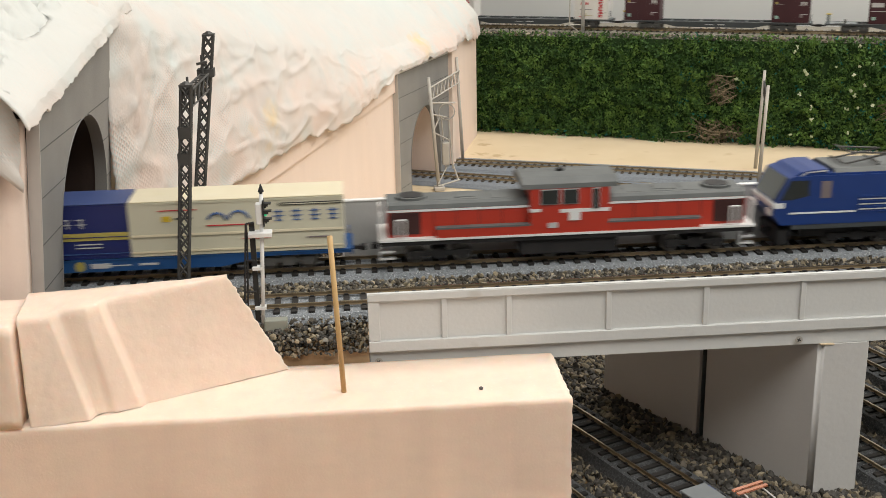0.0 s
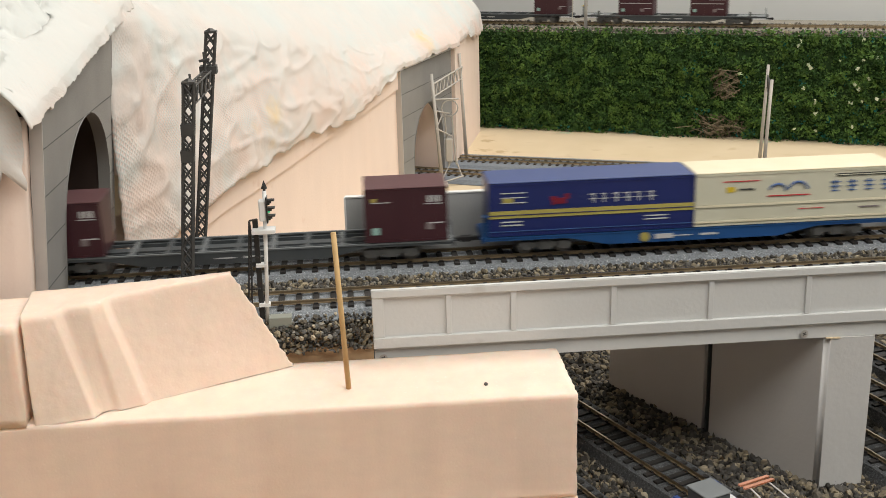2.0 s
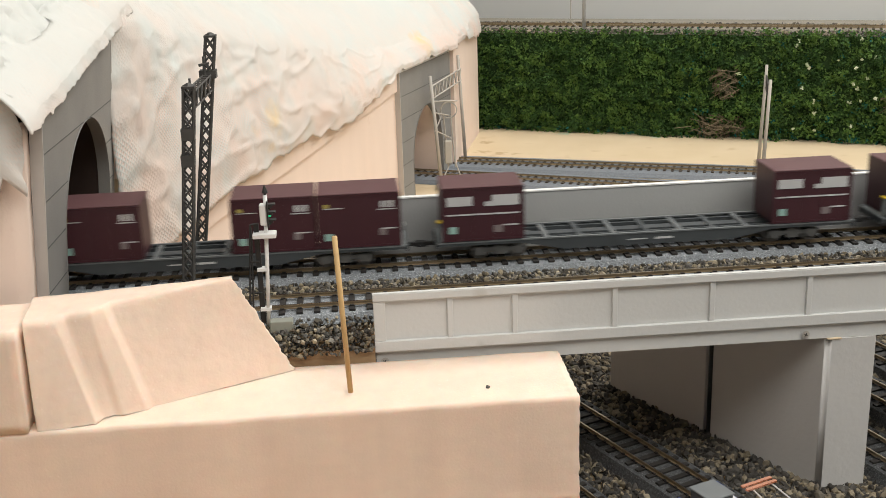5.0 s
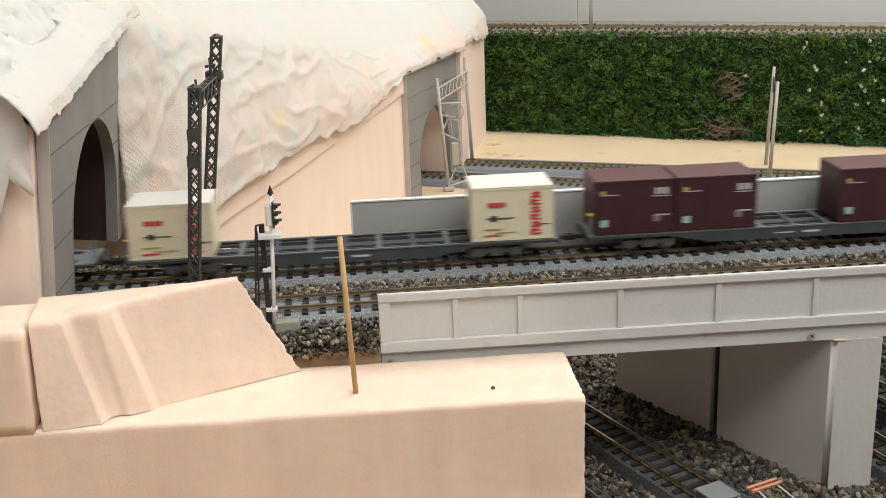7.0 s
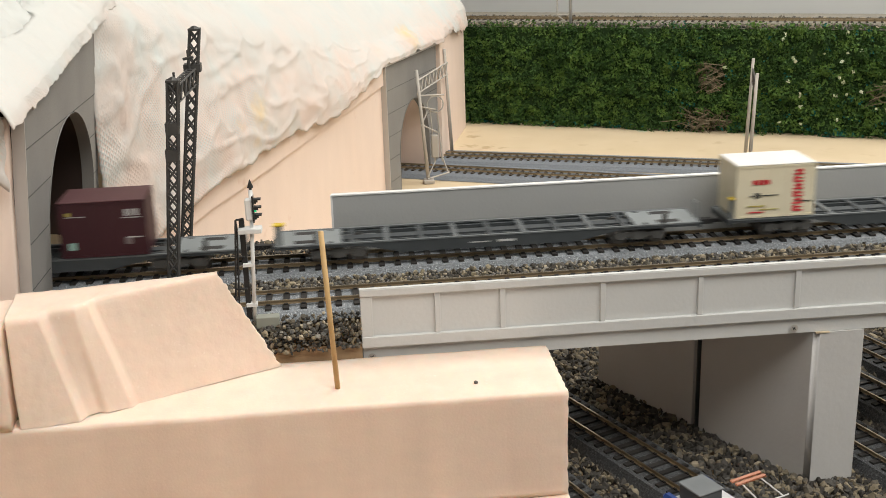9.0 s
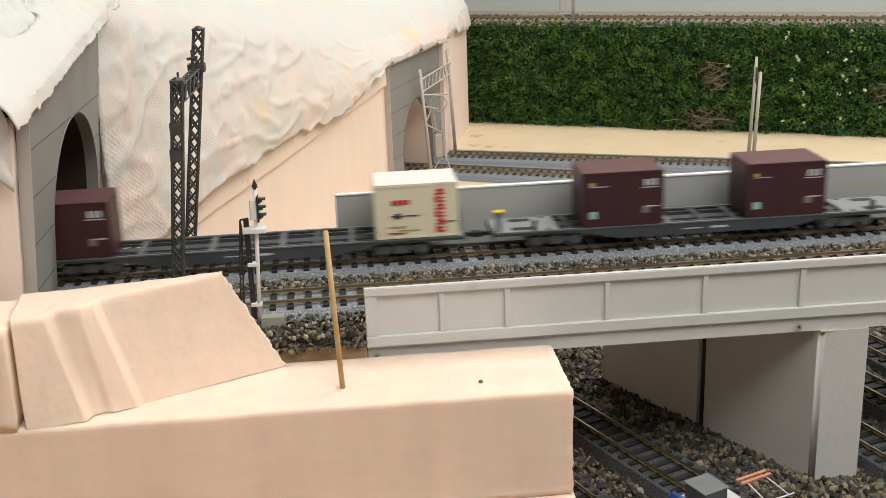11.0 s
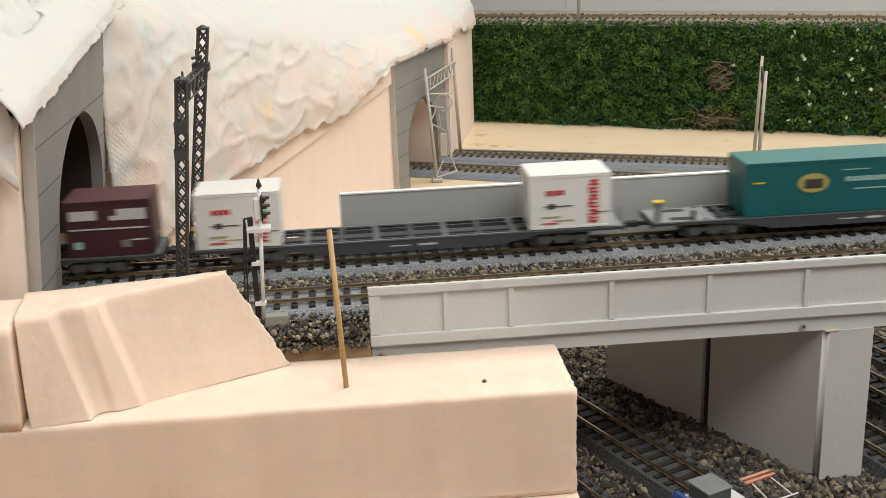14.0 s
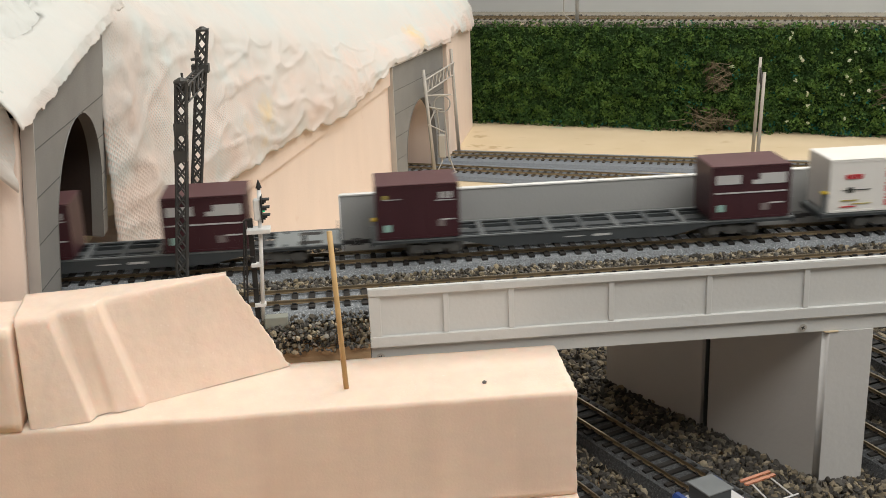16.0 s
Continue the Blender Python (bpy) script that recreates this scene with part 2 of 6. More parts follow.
PLY = material("pale_plywood", (0.67, 0.545, 0.375), 0.7, second=(0.61, 0.485, 0.315), scale=16, mix=0.5, bump=0.1, bump_scale=300, fine=(35, (0.53, 0.40, 0.24), 0.64, 0.82))
smudges(PLY, ((0.140, 0.782, LOW_TOP, 0.012), (0.162, 0.768, LOW_TOP, 0.013), (0.180, 0.762, LOW_TOP, 0.008), (0.152, 0.838, LOW_TOP, 0.014)), (0.36, 0.24, 0.11), 0.6)
smudges(PLY, ((0.262, 0.868, LOW_TOP, 0.013), (0.375, 0.818, LOW_TOP, 0.012), (0.50, 0.760, LOW_TOP, 0.012)), (0.25, 0.52, 0.38), 0.45)
WOOD = material("sawn_timber", (0.52, 0.36, 0.21), 0.75, second=(0.38, 0.24, 0.13), scale=60, bump=0.3, bump_scale=300)
streaks(WOOD, 160, (0.12, 1.0, 1.0), 0.18)
BAMBOO = material("bamboo_skewer", (0.62, 0.42, 0.20), 0.55, second=(0.52, 0.33, 0.14), scale=80)
BED = material("blue_grey_fine_ballast", (0.27, 0.29, 0.31), 0.95, second=(0.16, 0.175, 0.19), scale=900, mix=0.35, bump=1.0, bump_scale=900, fine=(1300, (0.52, 0.54, 0.56), 0.60, 0.68))
BED_UP = material("pale_sandy_ballast", (0.31, 0.285, 0.235), 0.95, second=(0.21, 0.195, 0.165), scale=600, mix=0.4, bump=0.8, bump_scale=900)
BED_LOW = material("dark_grey_ballast", (0.105, 0.11, 0.115), 0.95, second=(0.05, 0.052, 0.055), scale=700, mix=0.4, bump=1.0, bump_scale=900, fine=(1200, (0.22, 0.22, 0.22), 0.62, 0.70))
BED_DIM = material("grey_foam_ballast", (0.22, 0.24, 0.265), 0.95, second=(0.15, 0.165, 0.185), scale=500, mix=0.5, bump=0.7, bump_scale=900)
SLEEPER = material("dark_sleeper", (0.030, 0.027, 0.025), 0.7, second=(0.018, 0.016, 0.015), scale=200, obrand=0.35)
SLEEPER_TAN = material("weathered_sleeper", (0.085, 0.065, 0.045), 0.8, second=(0.05, 0.04, 0.03), scale=200, obrand=0.35)
RAIL = material("weathered_rail_side", (0.25, 0.19, 0.115), 0.5, metal=0.3, second=(0.17, 0.125, 0.075), scale=60)
RAIL_TAN = material("brassy_rail_side", (0.36, 0.28, 0.17), 0.5, metal=0.3, second=(0.28, 0.21, 0.12), scale=60)
RAILTOP = material("polished_rail_head", (0.62, 0.54, 0.42), 0.25, metal=1.0, second=(0.5, 0.42, 0.32), scale=50)
STONES = palette("mixed_brown_stones", [(0.055, 0.05, 0.043), (0.15, 0.128, 0.095), (0.085, 0.078, 0.068), (0.29, 0.245, 0.165), (0.115, 0.11, 0.10), (0.19, 0.16, 0.11), (0.065, 0.06, 0.054), (0.38, 0.325, 0.235), (0.095, 0.09, 0.083), (0.24, 0.222, 0.19), (0.075, 0.066, 0.052), (0.14, 0.12, 0.09)])
STONES_DARK = palette("dark_grey_stones", [(0.04, 0.036, 0.031), (0.14, 0.122, 0.096), (0.065, 0.059, 0.052), (0.24, 0.20, 0.135), (0.10, 0.093, 0.083), (0.05, 0.045, 0.039), (0.19, 0.158, 0.108), (0.078, 0.072, 0.064), (0.31, 0.265, 0.19), (0.058, 0.053, 0.046)])
LEAVES = palette("dark_green_leaves", [(0.018, 0.050, 0.012), (0.045, 0.105, 0.020), (0.026, 0.070, 0.016), (0.060, 0.130, 0.026)], 0.7, "LINEAR")
LEAVES_BRIGHT = palette("bright_green_leaves", [(0.055, 0.125, 0.020), (0.125, 0.220, 0.045), (0.075, 0.160, 0.026), (0.10, 0.185, 0.035)], 0.7, "LINEAR")
LEAVES_DRY = palette("dry_brown_twigs", [(0.10, 0.08, 0.048), (0.17, 0.135, 0.085), (0.07, 0.08, 0.035)], 0.8)
LEAVES_TEAL = palette("teal_green_flock", [(0.01, 0.10, 0.075), (0.015, 0.13, 0.10)], 0.8)
TWIGS = palette("pale_dry_twigs", [(0.15, 0.12, 0.075), (0.10, 0.08, 0.05), (0.22, 0.18, 0.12)], 0.8)
FLOWERS = palette("cream_blossom", [(0.46, 0.52, 0.33), (0.60, 0.63, 0.46), (0.40, 0.46, 0.27)], 0.8)
HEDGEBASE = material("dark_hedge_foam", (0.028, 0.065, 0.016), 0.9, second=(0.014, 0.036, 0.010), scale=150, bump=1.0, bump_scale=250)
# Grey of the unseen walls, kept dark so they bounce less fill light.
FILL_CUT_GREY = material("fill_cutting_room_wall", (0.50, 0.49, 0.47), 0.85, second=(0.46, 0.45, 0.43), scale=3, bump=0.05)
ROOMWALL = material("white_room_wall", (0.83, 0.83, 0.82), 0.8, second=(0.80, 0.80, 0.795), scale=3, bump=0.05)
STEEL = material("dark_grey_lattice_steel", (0.085, 0.082, 0.078), 0.55, metal=0.2, second=(0.06, 0.058, 0.055), scale=90)
POLE = material("beige_concrete_pole", (0.50, 0.47, 0.425), 0.65, second=(0.43, 0.40, 0.36), scale=60)
WHITEP = material("white_plastic", (0.78, 0.78, 0.77), 0.4, second=(0.70, 0.70, 0.69), scale=80)
BLACKP = material("black_plastic", (0.018, 0.018, 0.018), 0.45, second=(0.03, 0.03, 0.03), scale=80)
GREENLENS = material("green_signal_lens", (0.01, 0.30, 0.13), 0.2)
GREENLENS.node_tree.nodes["Principled BSDF"].inputs["Emission Color"].default_value = (0.03, 0.75, 0.32, 1)
GREENLENS.node_tree.nodes["Principled BSDF"].inputs["Emission Strength"].default_value = 0.7
REDLENS = material("dark_signal_lens", (0.02, 0.05, 0.04), 0.2)
SCREW = material("nickel_screw", (0.55, 0.53, 0.49), 0.45, metal=0.4)
MAROON = material("maroon_container_paint", (0.058, 0.016, 0.022), 0.5, second=(0.044, 0.012, 0.017), scale=50, mix=0.6)
CREAM = material("cream_container_paint", (0.62, 0.60, 0.475), 0.5, second=(0.56, 0.535, 0.41), scale=45, mix=0.6)
CREAM_WARM = material("ivory_container_paint", (0.76, 0.70, 0.54), 0.5, second=(0.70, 0.62, 0.44), scale=50, mix=0.7)
WHITEC = material("white_container_paint", (0.80, 0.78, 0.75), 0.5, second=(0.74, 0.72, 0.69), scale=45, mix=0.6)
NAVY = material("navy_container_paint", (0.012, 0.022, 0.13), 0.4, second=(0.010, 0.018, 0.105), scale=40, mix=0.6)
TEAL = material("teal_container_paint", (0.006, 0.112, 0.122), 0.4, second=(0.005, 0.092, 0.10), scale=40, mix=0.6)
YELLOW = material("yellow_paint", (0.70, 0.50, 0.035), 0.5)
STRAW = material("straw_yellow_band", (0.46, 0.39, 0.10), 0.5)
REDP = material("red_print", (0.60, 0.04, 0.05), 0.5)
BLUEP = material("blue_print", (0.05, 0.12, 0.32), 0.5)
DARKRED = material("dark_red_print", (0.22, 0.012, 0.03), 0.5)
GREYP = material("pale_print", (0.58, 0.58, 0.58), 0.5)
DIMP = material("faded_print", (0.22, 0.18, 0.18), 0.5)
AQUA = material("pale_aqua_print", (0.35, 0.55, 0.50), 0.5)
DARKP = material("dark_print", (0.05, 0.05, 0.045), 0.5)
WAGON = material("grey_wagon_frame", (0.062, 0.070, 0.075), 0.55, second=(0.045, 0.051, 0.055), scale=60)
WAGON_RAIL = material("grey_wagon_rail", (0.155, 0.168, 0.174), 0.55, second=(0.11, 0.12, 0.125), scale=60)
RELAY = material("grey_green_relay_box", (0.27, 0.28, 0.24), 0.6)
WAGON_PALE = material("pale_grey_wagon_deck", (0.25, 0.27, 0.275), 0.55, second=(0.20, 0.22, 0.225), scale=60)
WAGON_BLUE = material("blue_wagon_frame", (0.012, 0.075, 0.24), 0.5, second=(0.010, 0.06, 0.19), scale=60)
BOGIE = material("grey_bogie_casting", (0.10, 0.099, 0.094), 0.6, second=(0.06, 0.059, 0.056), scale=120)
BOGIE_DARK = material("dark_underframe", (0.013, 0.013, 0.014), 0.6, second=(0.024, 0.022, 0.022), scale=120)
WHEEL = material("wheel_steel", (0.20, 0.19, 0.18), 0.4, metal=0.8)
RED = material("red_diesel_paint", (0.46, 0.042, 0.022), 0.4, second=(0.41, 0.034, 0.018), scale=40)
LOCOGREY = material("grey_loco_roof", (0.145, 0.152, 0.15), 0.65, second=(0.10, 0.106, 0.105), scale=60)
DARKGRILL = material("dark_radiator_grille", (0.055, 0.018, 0.016), 0.7)
LOCOBLUE = material("blue_electric_loco_paint", (0.012, 0.042, 0.19), 0.35, second=(0.010, 0.036, 0.165), scale=40)
GLASS = material("dark_cab_glass", (0.022, 0.027, 0.026), 0.15, spec=0.5)
COPPER = material("copper_pantograph_strip", (0.85, 0.42, 0.30), 0.25, metal=1.0)


# ---- mesh helpers ----
def part(name, bm, mat, parent=None, label="", smooth=False):
    me = bpy.data.meshes.new(name)
    bm.to_mesh(me)
    bm.free()
    me.materials.append(mat)
    if smooth:
        for p in me.polygons:
            p.use_smooth = True
    ob = new(name, me)
    if parent:
        ob.parent = parent
    if label:
        tagged(ob, label)
    return ob


def thing(name, x=0, y=0, z=0, rz=0):
    ob = new(name)
    ob.empty_display_size = 0.01
    ob.matrix_basis = pose(x, y, z, 0, 0, rz)
    return ob


def box(bm, x0, x1, y0, y1, z0, z1, bevel=0.0):
    m = Matrix.Translation(((x0 + x1) / 2, (y0 + y1) / 2, (z0 + z1) / 2)) @ Matrix.Diagonal((x1 - x0, y1 - y0, z1 - z0, 1))
    vs = bmesh.ops.create_cube(bm, size=1, matrix=m)["verts"]
    if bevel:
        es = list({e for v in vs for e in v.link_edges})
        bmesh.ops.bevel(bm, geom=es, offset=bevel, segments=1, affect="EDGES")
    return bm


def boxes(*rows):
    bm = bmesh.new()
    for r in rows:
        box(bm, *r)
    return bm


def rod(bm, p, q, r, n=8, r2=None):
    p, q = Vector(p), Vector(q)
    d = q - p
    m = Matrix.Translation((p + q) / 2) @ d.to_track_quat("Z", "Y").to_matrix().to_4x4()
    bmesh.ops.create_cone(bm, cap_ends=True, segments=n, radius1=r, radius2=r if r2 is None else r2, depth=d.length, matrix=m)
    return bm


def rods(r, *pairs, n=6):
    bm = bmesh.new()
    for p, q in pairs:
        rod(bm, p, q, r, n)
    return bm


def bar(bm, p, q, w):
    return rod(bm, p, q, w * 0.707, 4)


def prism(bm, pts, x0, x1):
    """A profile of (y, z) points, drawn out along x."""
    a = [bm.verts.new((x0, y, z)) for y, z in pts]
    b = [bm.verts.new((x1, y, z)) for y, z in pts]
    n = len(pts)
    for i in range(n):
        bm.faces.new((a[i], a[(i + 1) % n], b[(i + 1) % n], b[i]))
    bm.faces.new(a[::-1])
    bm.faces.new(b)
    bmesh.ops.recalc_face_normals(bm, faces=bm.faces)
    return bm


def side_plate(bm, pts, y0, y1):
    """A profile of (x, z) points, drawn out along y."""
    a = [bm.verts.new((x, y0, z)) for x, z in pts]
    b = [bm.verts.new((x, y1, z)) for x, z in pts]
    n = len(pts)
    for i in range(n):
        bm.faces.new((a[i], a[(i + 1) % n], b[(i + 1) % n], b[i]))
    bm.faces.new(a[::-1])
    bm.faces.new(b)
    bmesh.ops.recalc_face_normals(bm, faces=bm.faces)
    return bm


def stones(name, spots, mat, parent=None, lo=0.0012, hi=0.0026, seed=3):
    """Many loose stones in one mesh; spots: (x, y, z) of the bed below each."""
    rng = np.random.default_rng(seed)
    bm = bmesh.new()
    bmesh.ops.create_icosphere(bm, subdivisions=1, radius=1)
    base = np.array([v.co[:] for v in bm.verts])
    tri = np.array([[v.index for v in f.verts] for f in bm.faces])
    bm.free()
    spots = np.array(spots)
    n = len(spots)
    size = rng.uniform(lo, hi, (n, 1, 1)) * rng.uniform(0.5, 1.4, (n, 1, 3))
    v = base[None] * rng.uniform(0.55, 1.3, (n, len(base), 1)) * size
    q = rng.normal(size=(n, 4))
    q /= np.linalg.norm(q, axis=1)[:, None]
    w, x, y, z = q.T
    r = np.array([[1 - 2 * (y * y + z * z), 2 * (x * y - z * w), 2 * (x * z + y * w)], [2 * (x * y + z * w), 1 - 2 * (x * x + z * z), 2 * (y * z - x * w)], [2 * (x * z - y * w), 2 * (y * z + x * w), 1 - 2 * (x * x + y * y)]]).transpose(2, 0, 1)
    v = np.einsum("nij,nkj->nki", r, v) + spots[:, None, :]
    f = (tri[None] + (np.arange(n) * len(base))[:, None, None]).reshape(-1, 3)
    me = bpy.data.meshes.new(name)
    me.from_pydata(v.reshape(-1, 3).tolist(), [], f.tolist())
    me.materials.append(mat)
    ob = new(name, me)
    if parent:
        ob.parent = parent
    return ob


def scatter(x0, x1, y0, y1, z, pitch, seed, slope=0.0, jitter=0.0008):
    rng = np.random.default_rng(seed)
    out = []
    for x in np.arange(x0, x1, pitch):
        for y in np.arange(y0, y1, pitch):
            dy = rng.uniform(-0.5, 0.5) * pitch
            out.append((x + rng.uniform(-0.5, 0.5) * pitch, y + dy, z + (y + dy - y1) * slope + rng.uniform(-jitter, jitter)))
    return out


# ---- the room and the lower baseboard ----
LOW = LOW_TOP         # top of the rear plywood sheet
BASE = -0.1225        # top of the lower baseboard
LOWRAIL = -0.108
# Unseen room shell, added to shape bounce; floor lightness is set for it.
tagged(part("floor", boxes((-4.5, 4.5, -4.5, 2.0, -1.02, -1.0)), material("grey_room_floor", (0.46, 0.45, 0.43), 0.6), None), "unseen grey room floor, lightened to bounce light", "floor", kind="structure")
tagged(part("ceiling", boxes((-4.5, 4.5, -4.5, 2.0, 1.7, 1.75)), ROOMWALL), "white ceiling", "ceiling", kind="structure")
# Out-of-view walls: grey ones cut the fill, south one stands close for bounce.
tagged(part("wall_west", boxes((-4.55, -4.5, -4.5, 2.0, -1.0, 1.7)), FILL_CUT_GREY), "unseen room wall added to close in the bounce light", "wall", kind="structure")
tagged(part("wall_east", boxes((4.5, 4.55, -4.5, 2.0, -1.0, 1.7)), FILL_CUT_GREY), "unseen room wall added to close in the bounce light", "wall", kind="structure")
tagged(part("wall_south", boxes((-4.5, 4.5, -2.85, -2.8, -1.0, 1.7)), FILL_CUT_GREY), "unseen room wall added to close in the bounce light", "wall", kind="structure")
tagged(part("wall_north", boxes((-4.5, 4.5, 2.0, 2.05, -1.0, 1.7)), ROOMWALL), "unseen room wall added to close in the bounce light", "wall", kind="structure")
back = part("backdrop", boxes((-1.55, 1.75, -0.012, 0.0, -0.12, 0.9)), ROOMWALL)
back.matrix_basis = pose(0.30, 1.15, 0, 0, 0, -24.9)
tagged(back, "plain white backdrop board behind the upper track", "backdrop", kind="structure")
tagged(part("ground", boxes((-3.6, 3.6, -0.50, 1.95, BASE - 0.02, BASE)), WOOD), "lower timber baseboard under the tracks", "baseboard", kind="structure")
tagged(part("rear_board", boxes((-1.6, 3.6, 0.20, 1.55, BASE, LOW)), PLY), "bare pale plywood sheet with smudges", "baseboard", kind="structure")


# ---- tracks ----
def rail_profile(bm, y, x0, x1, top):
    h = 0.0021
    prism(bm, [(y - 0.0010, top - h), (y + 0.0010, top - h), (y + 0.0010, top - h + 0.0003), (y + 0.00025, top - h + 0.0006), (y + 0.00025, top - 0.0007), (y + 0.00045, top - 0.0006), (y + 0.00045, top - 0.0001), (y - 0.00045, top - 0.0001), (y - 0.00045, top - 0.0006), (y - 0.00025, top - 0.0007), (y - 0.00025, top - h + 0.0006), (y - 0.0010, top - h + 0.0003)], x0, x1)


def rail_track(label, length, m, sleepers, bed_half=0.021, bed_top=0.017, bed_drop=0.0075, bed_mat=None, sleeper_mat=None, pitch=0.009, rail_mat=None):
    """A track along its own x from 0 to length, rail heads at z = 0; sleepers: the stretch with separate sleepers."""
    tr = thing("railway_track")
    part("ballast_bed", prism(bmesh.new(), [(-bed_half, -bed_drop), (-bed_top, -0.0034), (bed_top, -0.0034), (bed_half, -bed_drop)], 0, length), bed_mat or BED, tr, "fine blue-grey ballast")
    for s in (-1, 1):
        bm = bmesh.new()
        rail_profile(bm, s * 0.00825, 0, length, 0)
        r = part("rail", bm, rail_mat or RAIL, tr)
        part("rail_head", boxes((0, length, s * 0.00825 - 0.00042, s * 0.00825 + 0.00042, -0.0001, 0.0)), RAILTOP, r, "polished rail head")
    bm = boxes((-0.0016, 0.0016, -0.0145, 0.0145, -0.0044, -0.0022))
    for s in (-1, 1):
        for k in (-1, 1):
            box(bm, -0.0011, 0.0011, s * 0.00825 + k * 0.0013 - 0.0006, s * 0.00825 + k * 0.0013 + 0.0006, -0.0022, -0.0015)
    first = part("sleeper", bm, sleeper_mat or SLEEPER, tr)
    first.location.x = sleepers[0]
    x = sleepers[0] + pitch
    while x < sleepers[1]:
        o = first.copy()
        scene.collection.objects.link(o)
        o.location.x = x
        x += pitch
    tr.matrix_basis = m
    return tagged(tr, label, "track", "railway tracks")


TB = -0.0625
rail_track("main line track with dark sleepers on fine grey ballast", 6.6, pose(-3.3, 0, 0), (3.08, 3.86))
rail_track("second main line track behind the girder", 1.5, pose(-0.6, -0.0690, 0.0010, 0, 0, 0.65), (0.40, 1.10))


def along(px, py, qx, qy):
    return math.degrees(math.atan2(qy - py, qx - px))


# lower level: two tracks passing under the bridge, three beyond the pier, two behind
for x, y, rz, length, run in ((0.0275, 0.18, -65.7, 0.62, (0.05, 0.56)), (-0.022, 0.16, -67.5, 0.60, (0.12, 0.52)), (0.2935, 0.18, -72.5, 0.62, (0.05, 0.52)), (0.2445, 0.18, -72.5, 0.62, (0.05, 0.52)), (0.1890, 0.18, -72.5, 0.62, (0.05, 0.52))):
    rail_track("lower track with dark sleepers passing under the bridge", length, pose(x, y, LOWRAIL, 0, 0, rz), run, bed_drop=0.0143, bed_mat=BED_LOW)
for x, y, rz in ((-0.105, 0.800, -21.6), (-0.105, 0.737, -24.6)):
    rail_track("far lower track on grey ballast leaving the tunnel", 1.05, pose(x, y, LOWRAIL, 0, 0, rz), (0.14, 0.74), sleeper_mat=SLEEPER_TAN, bed_mat=BED_DIM, rail_mat=RAIL_TAN, bed_half=0.0340, bed_top=0.0285)

# ---- upper board, bridge and pier ----
deck = tagged(part("upper_board", boxes((-3.3, -0.0185, -0.0895, 0.06, -0.032, -0.0185), (-3.3, -0.0185, -0.0795, 0.05, -0.0184, -0.0078)), WOOD), "sawn timber roadbed board under the main tracks", "board", kind="structure")


def make_bridge():
    br = thing("girder_bridge", 0, 0, 0)
    x0, x1 = -0.018, 3.3
    part("deck", boxes((x0, x1, -0.0855, 0.0255, -0.026, -0.0078)), WALLGREY, br, "grey deck slab")
    g = part("girder", boxes((x0, x1, -0.0885, -0.086, -0.0293, 0.0100)), GIRDER, br, "light grey front plate girder with panels")
    part("top_flange", boxes((x0 - 0.0005, x1, -0.0905, -0.0880, 0.0065, 0.0104, 0.0003)), GIRDER, g)
    part("top_edge", boxes((x0 - 0.0005, x1, -0.0903, -0.0882, 0.0104, 0.0107)), GIRDER, g)
    part("bottom_flange", boxes((x0 - 0.0005, x1, -0.0905, -0.0858, -0.0208, -0.0150, 0.0003)), GIRDER, g)
    part("end_stile", boxes((x0 - 0.0003, x0 + 0.0055, -0.0900, -0.0859, -0.0149, 0.0064, 0.0002)), GIRDER, g)
    rib = part("stiffener", boxes((-0.0014, 0.0014, -0.0898, -0.0884, -0.0149, 0.0064, 0.0002)), GIRDER, g)
    rib.location.x = 0.0203
    for x in (0.0534, 0.1050, 0.1560, 0.2075, 0.2590, 0.3105, 0.362, 0.4135):
        o = rib.copy()
        scene.collection.objects.link(o)
        o.location.x = x
    for x, z in ((-0.0137, -0.0262), (0.207, -0.0262)):
        s = part("screw", rod(bmesh.new(), (x, -0.0896, z), (x, -0.0884, z), 0.0021, 14, 0.0013), SCREW, br, "cross-head screw")
        bm = boxes((x - 0.0011, x + 0.0011, -0.0898, -0.0895, z - 0.0002, z + 0.0002), (x - 0.0002, x + 0.0002, -0.0898, -0.0895, z - 0.0011, z + 0.0011))
        bmesh.ops.rotate(bm, verts=bm.verts, cent=(x, -0.09, z), matrix=Matrix.Rotation(0.5, 3, "Y"))
        part("screw_slot", bm, BLACKP, s)
    w = part("parapet", boxes((-0.030, x1, 0.0275, 0.0305, -0.030, 0.0280)), WALLGREY, br, "plain grey rear parapet")
    part("parapet_edge", boxes((-0.0305, x1, 0.0270, 0.0310, 0.0280, 0.0288), (-0.0312, -0.0300, 0.0274, 0.0306, -0.030, 0.0280)), WHITEEDGE, w, "white parapet edge")
    return tagged(br, "light grey plate girder bridge carrying two tracks", "bridge")


make_bridge()


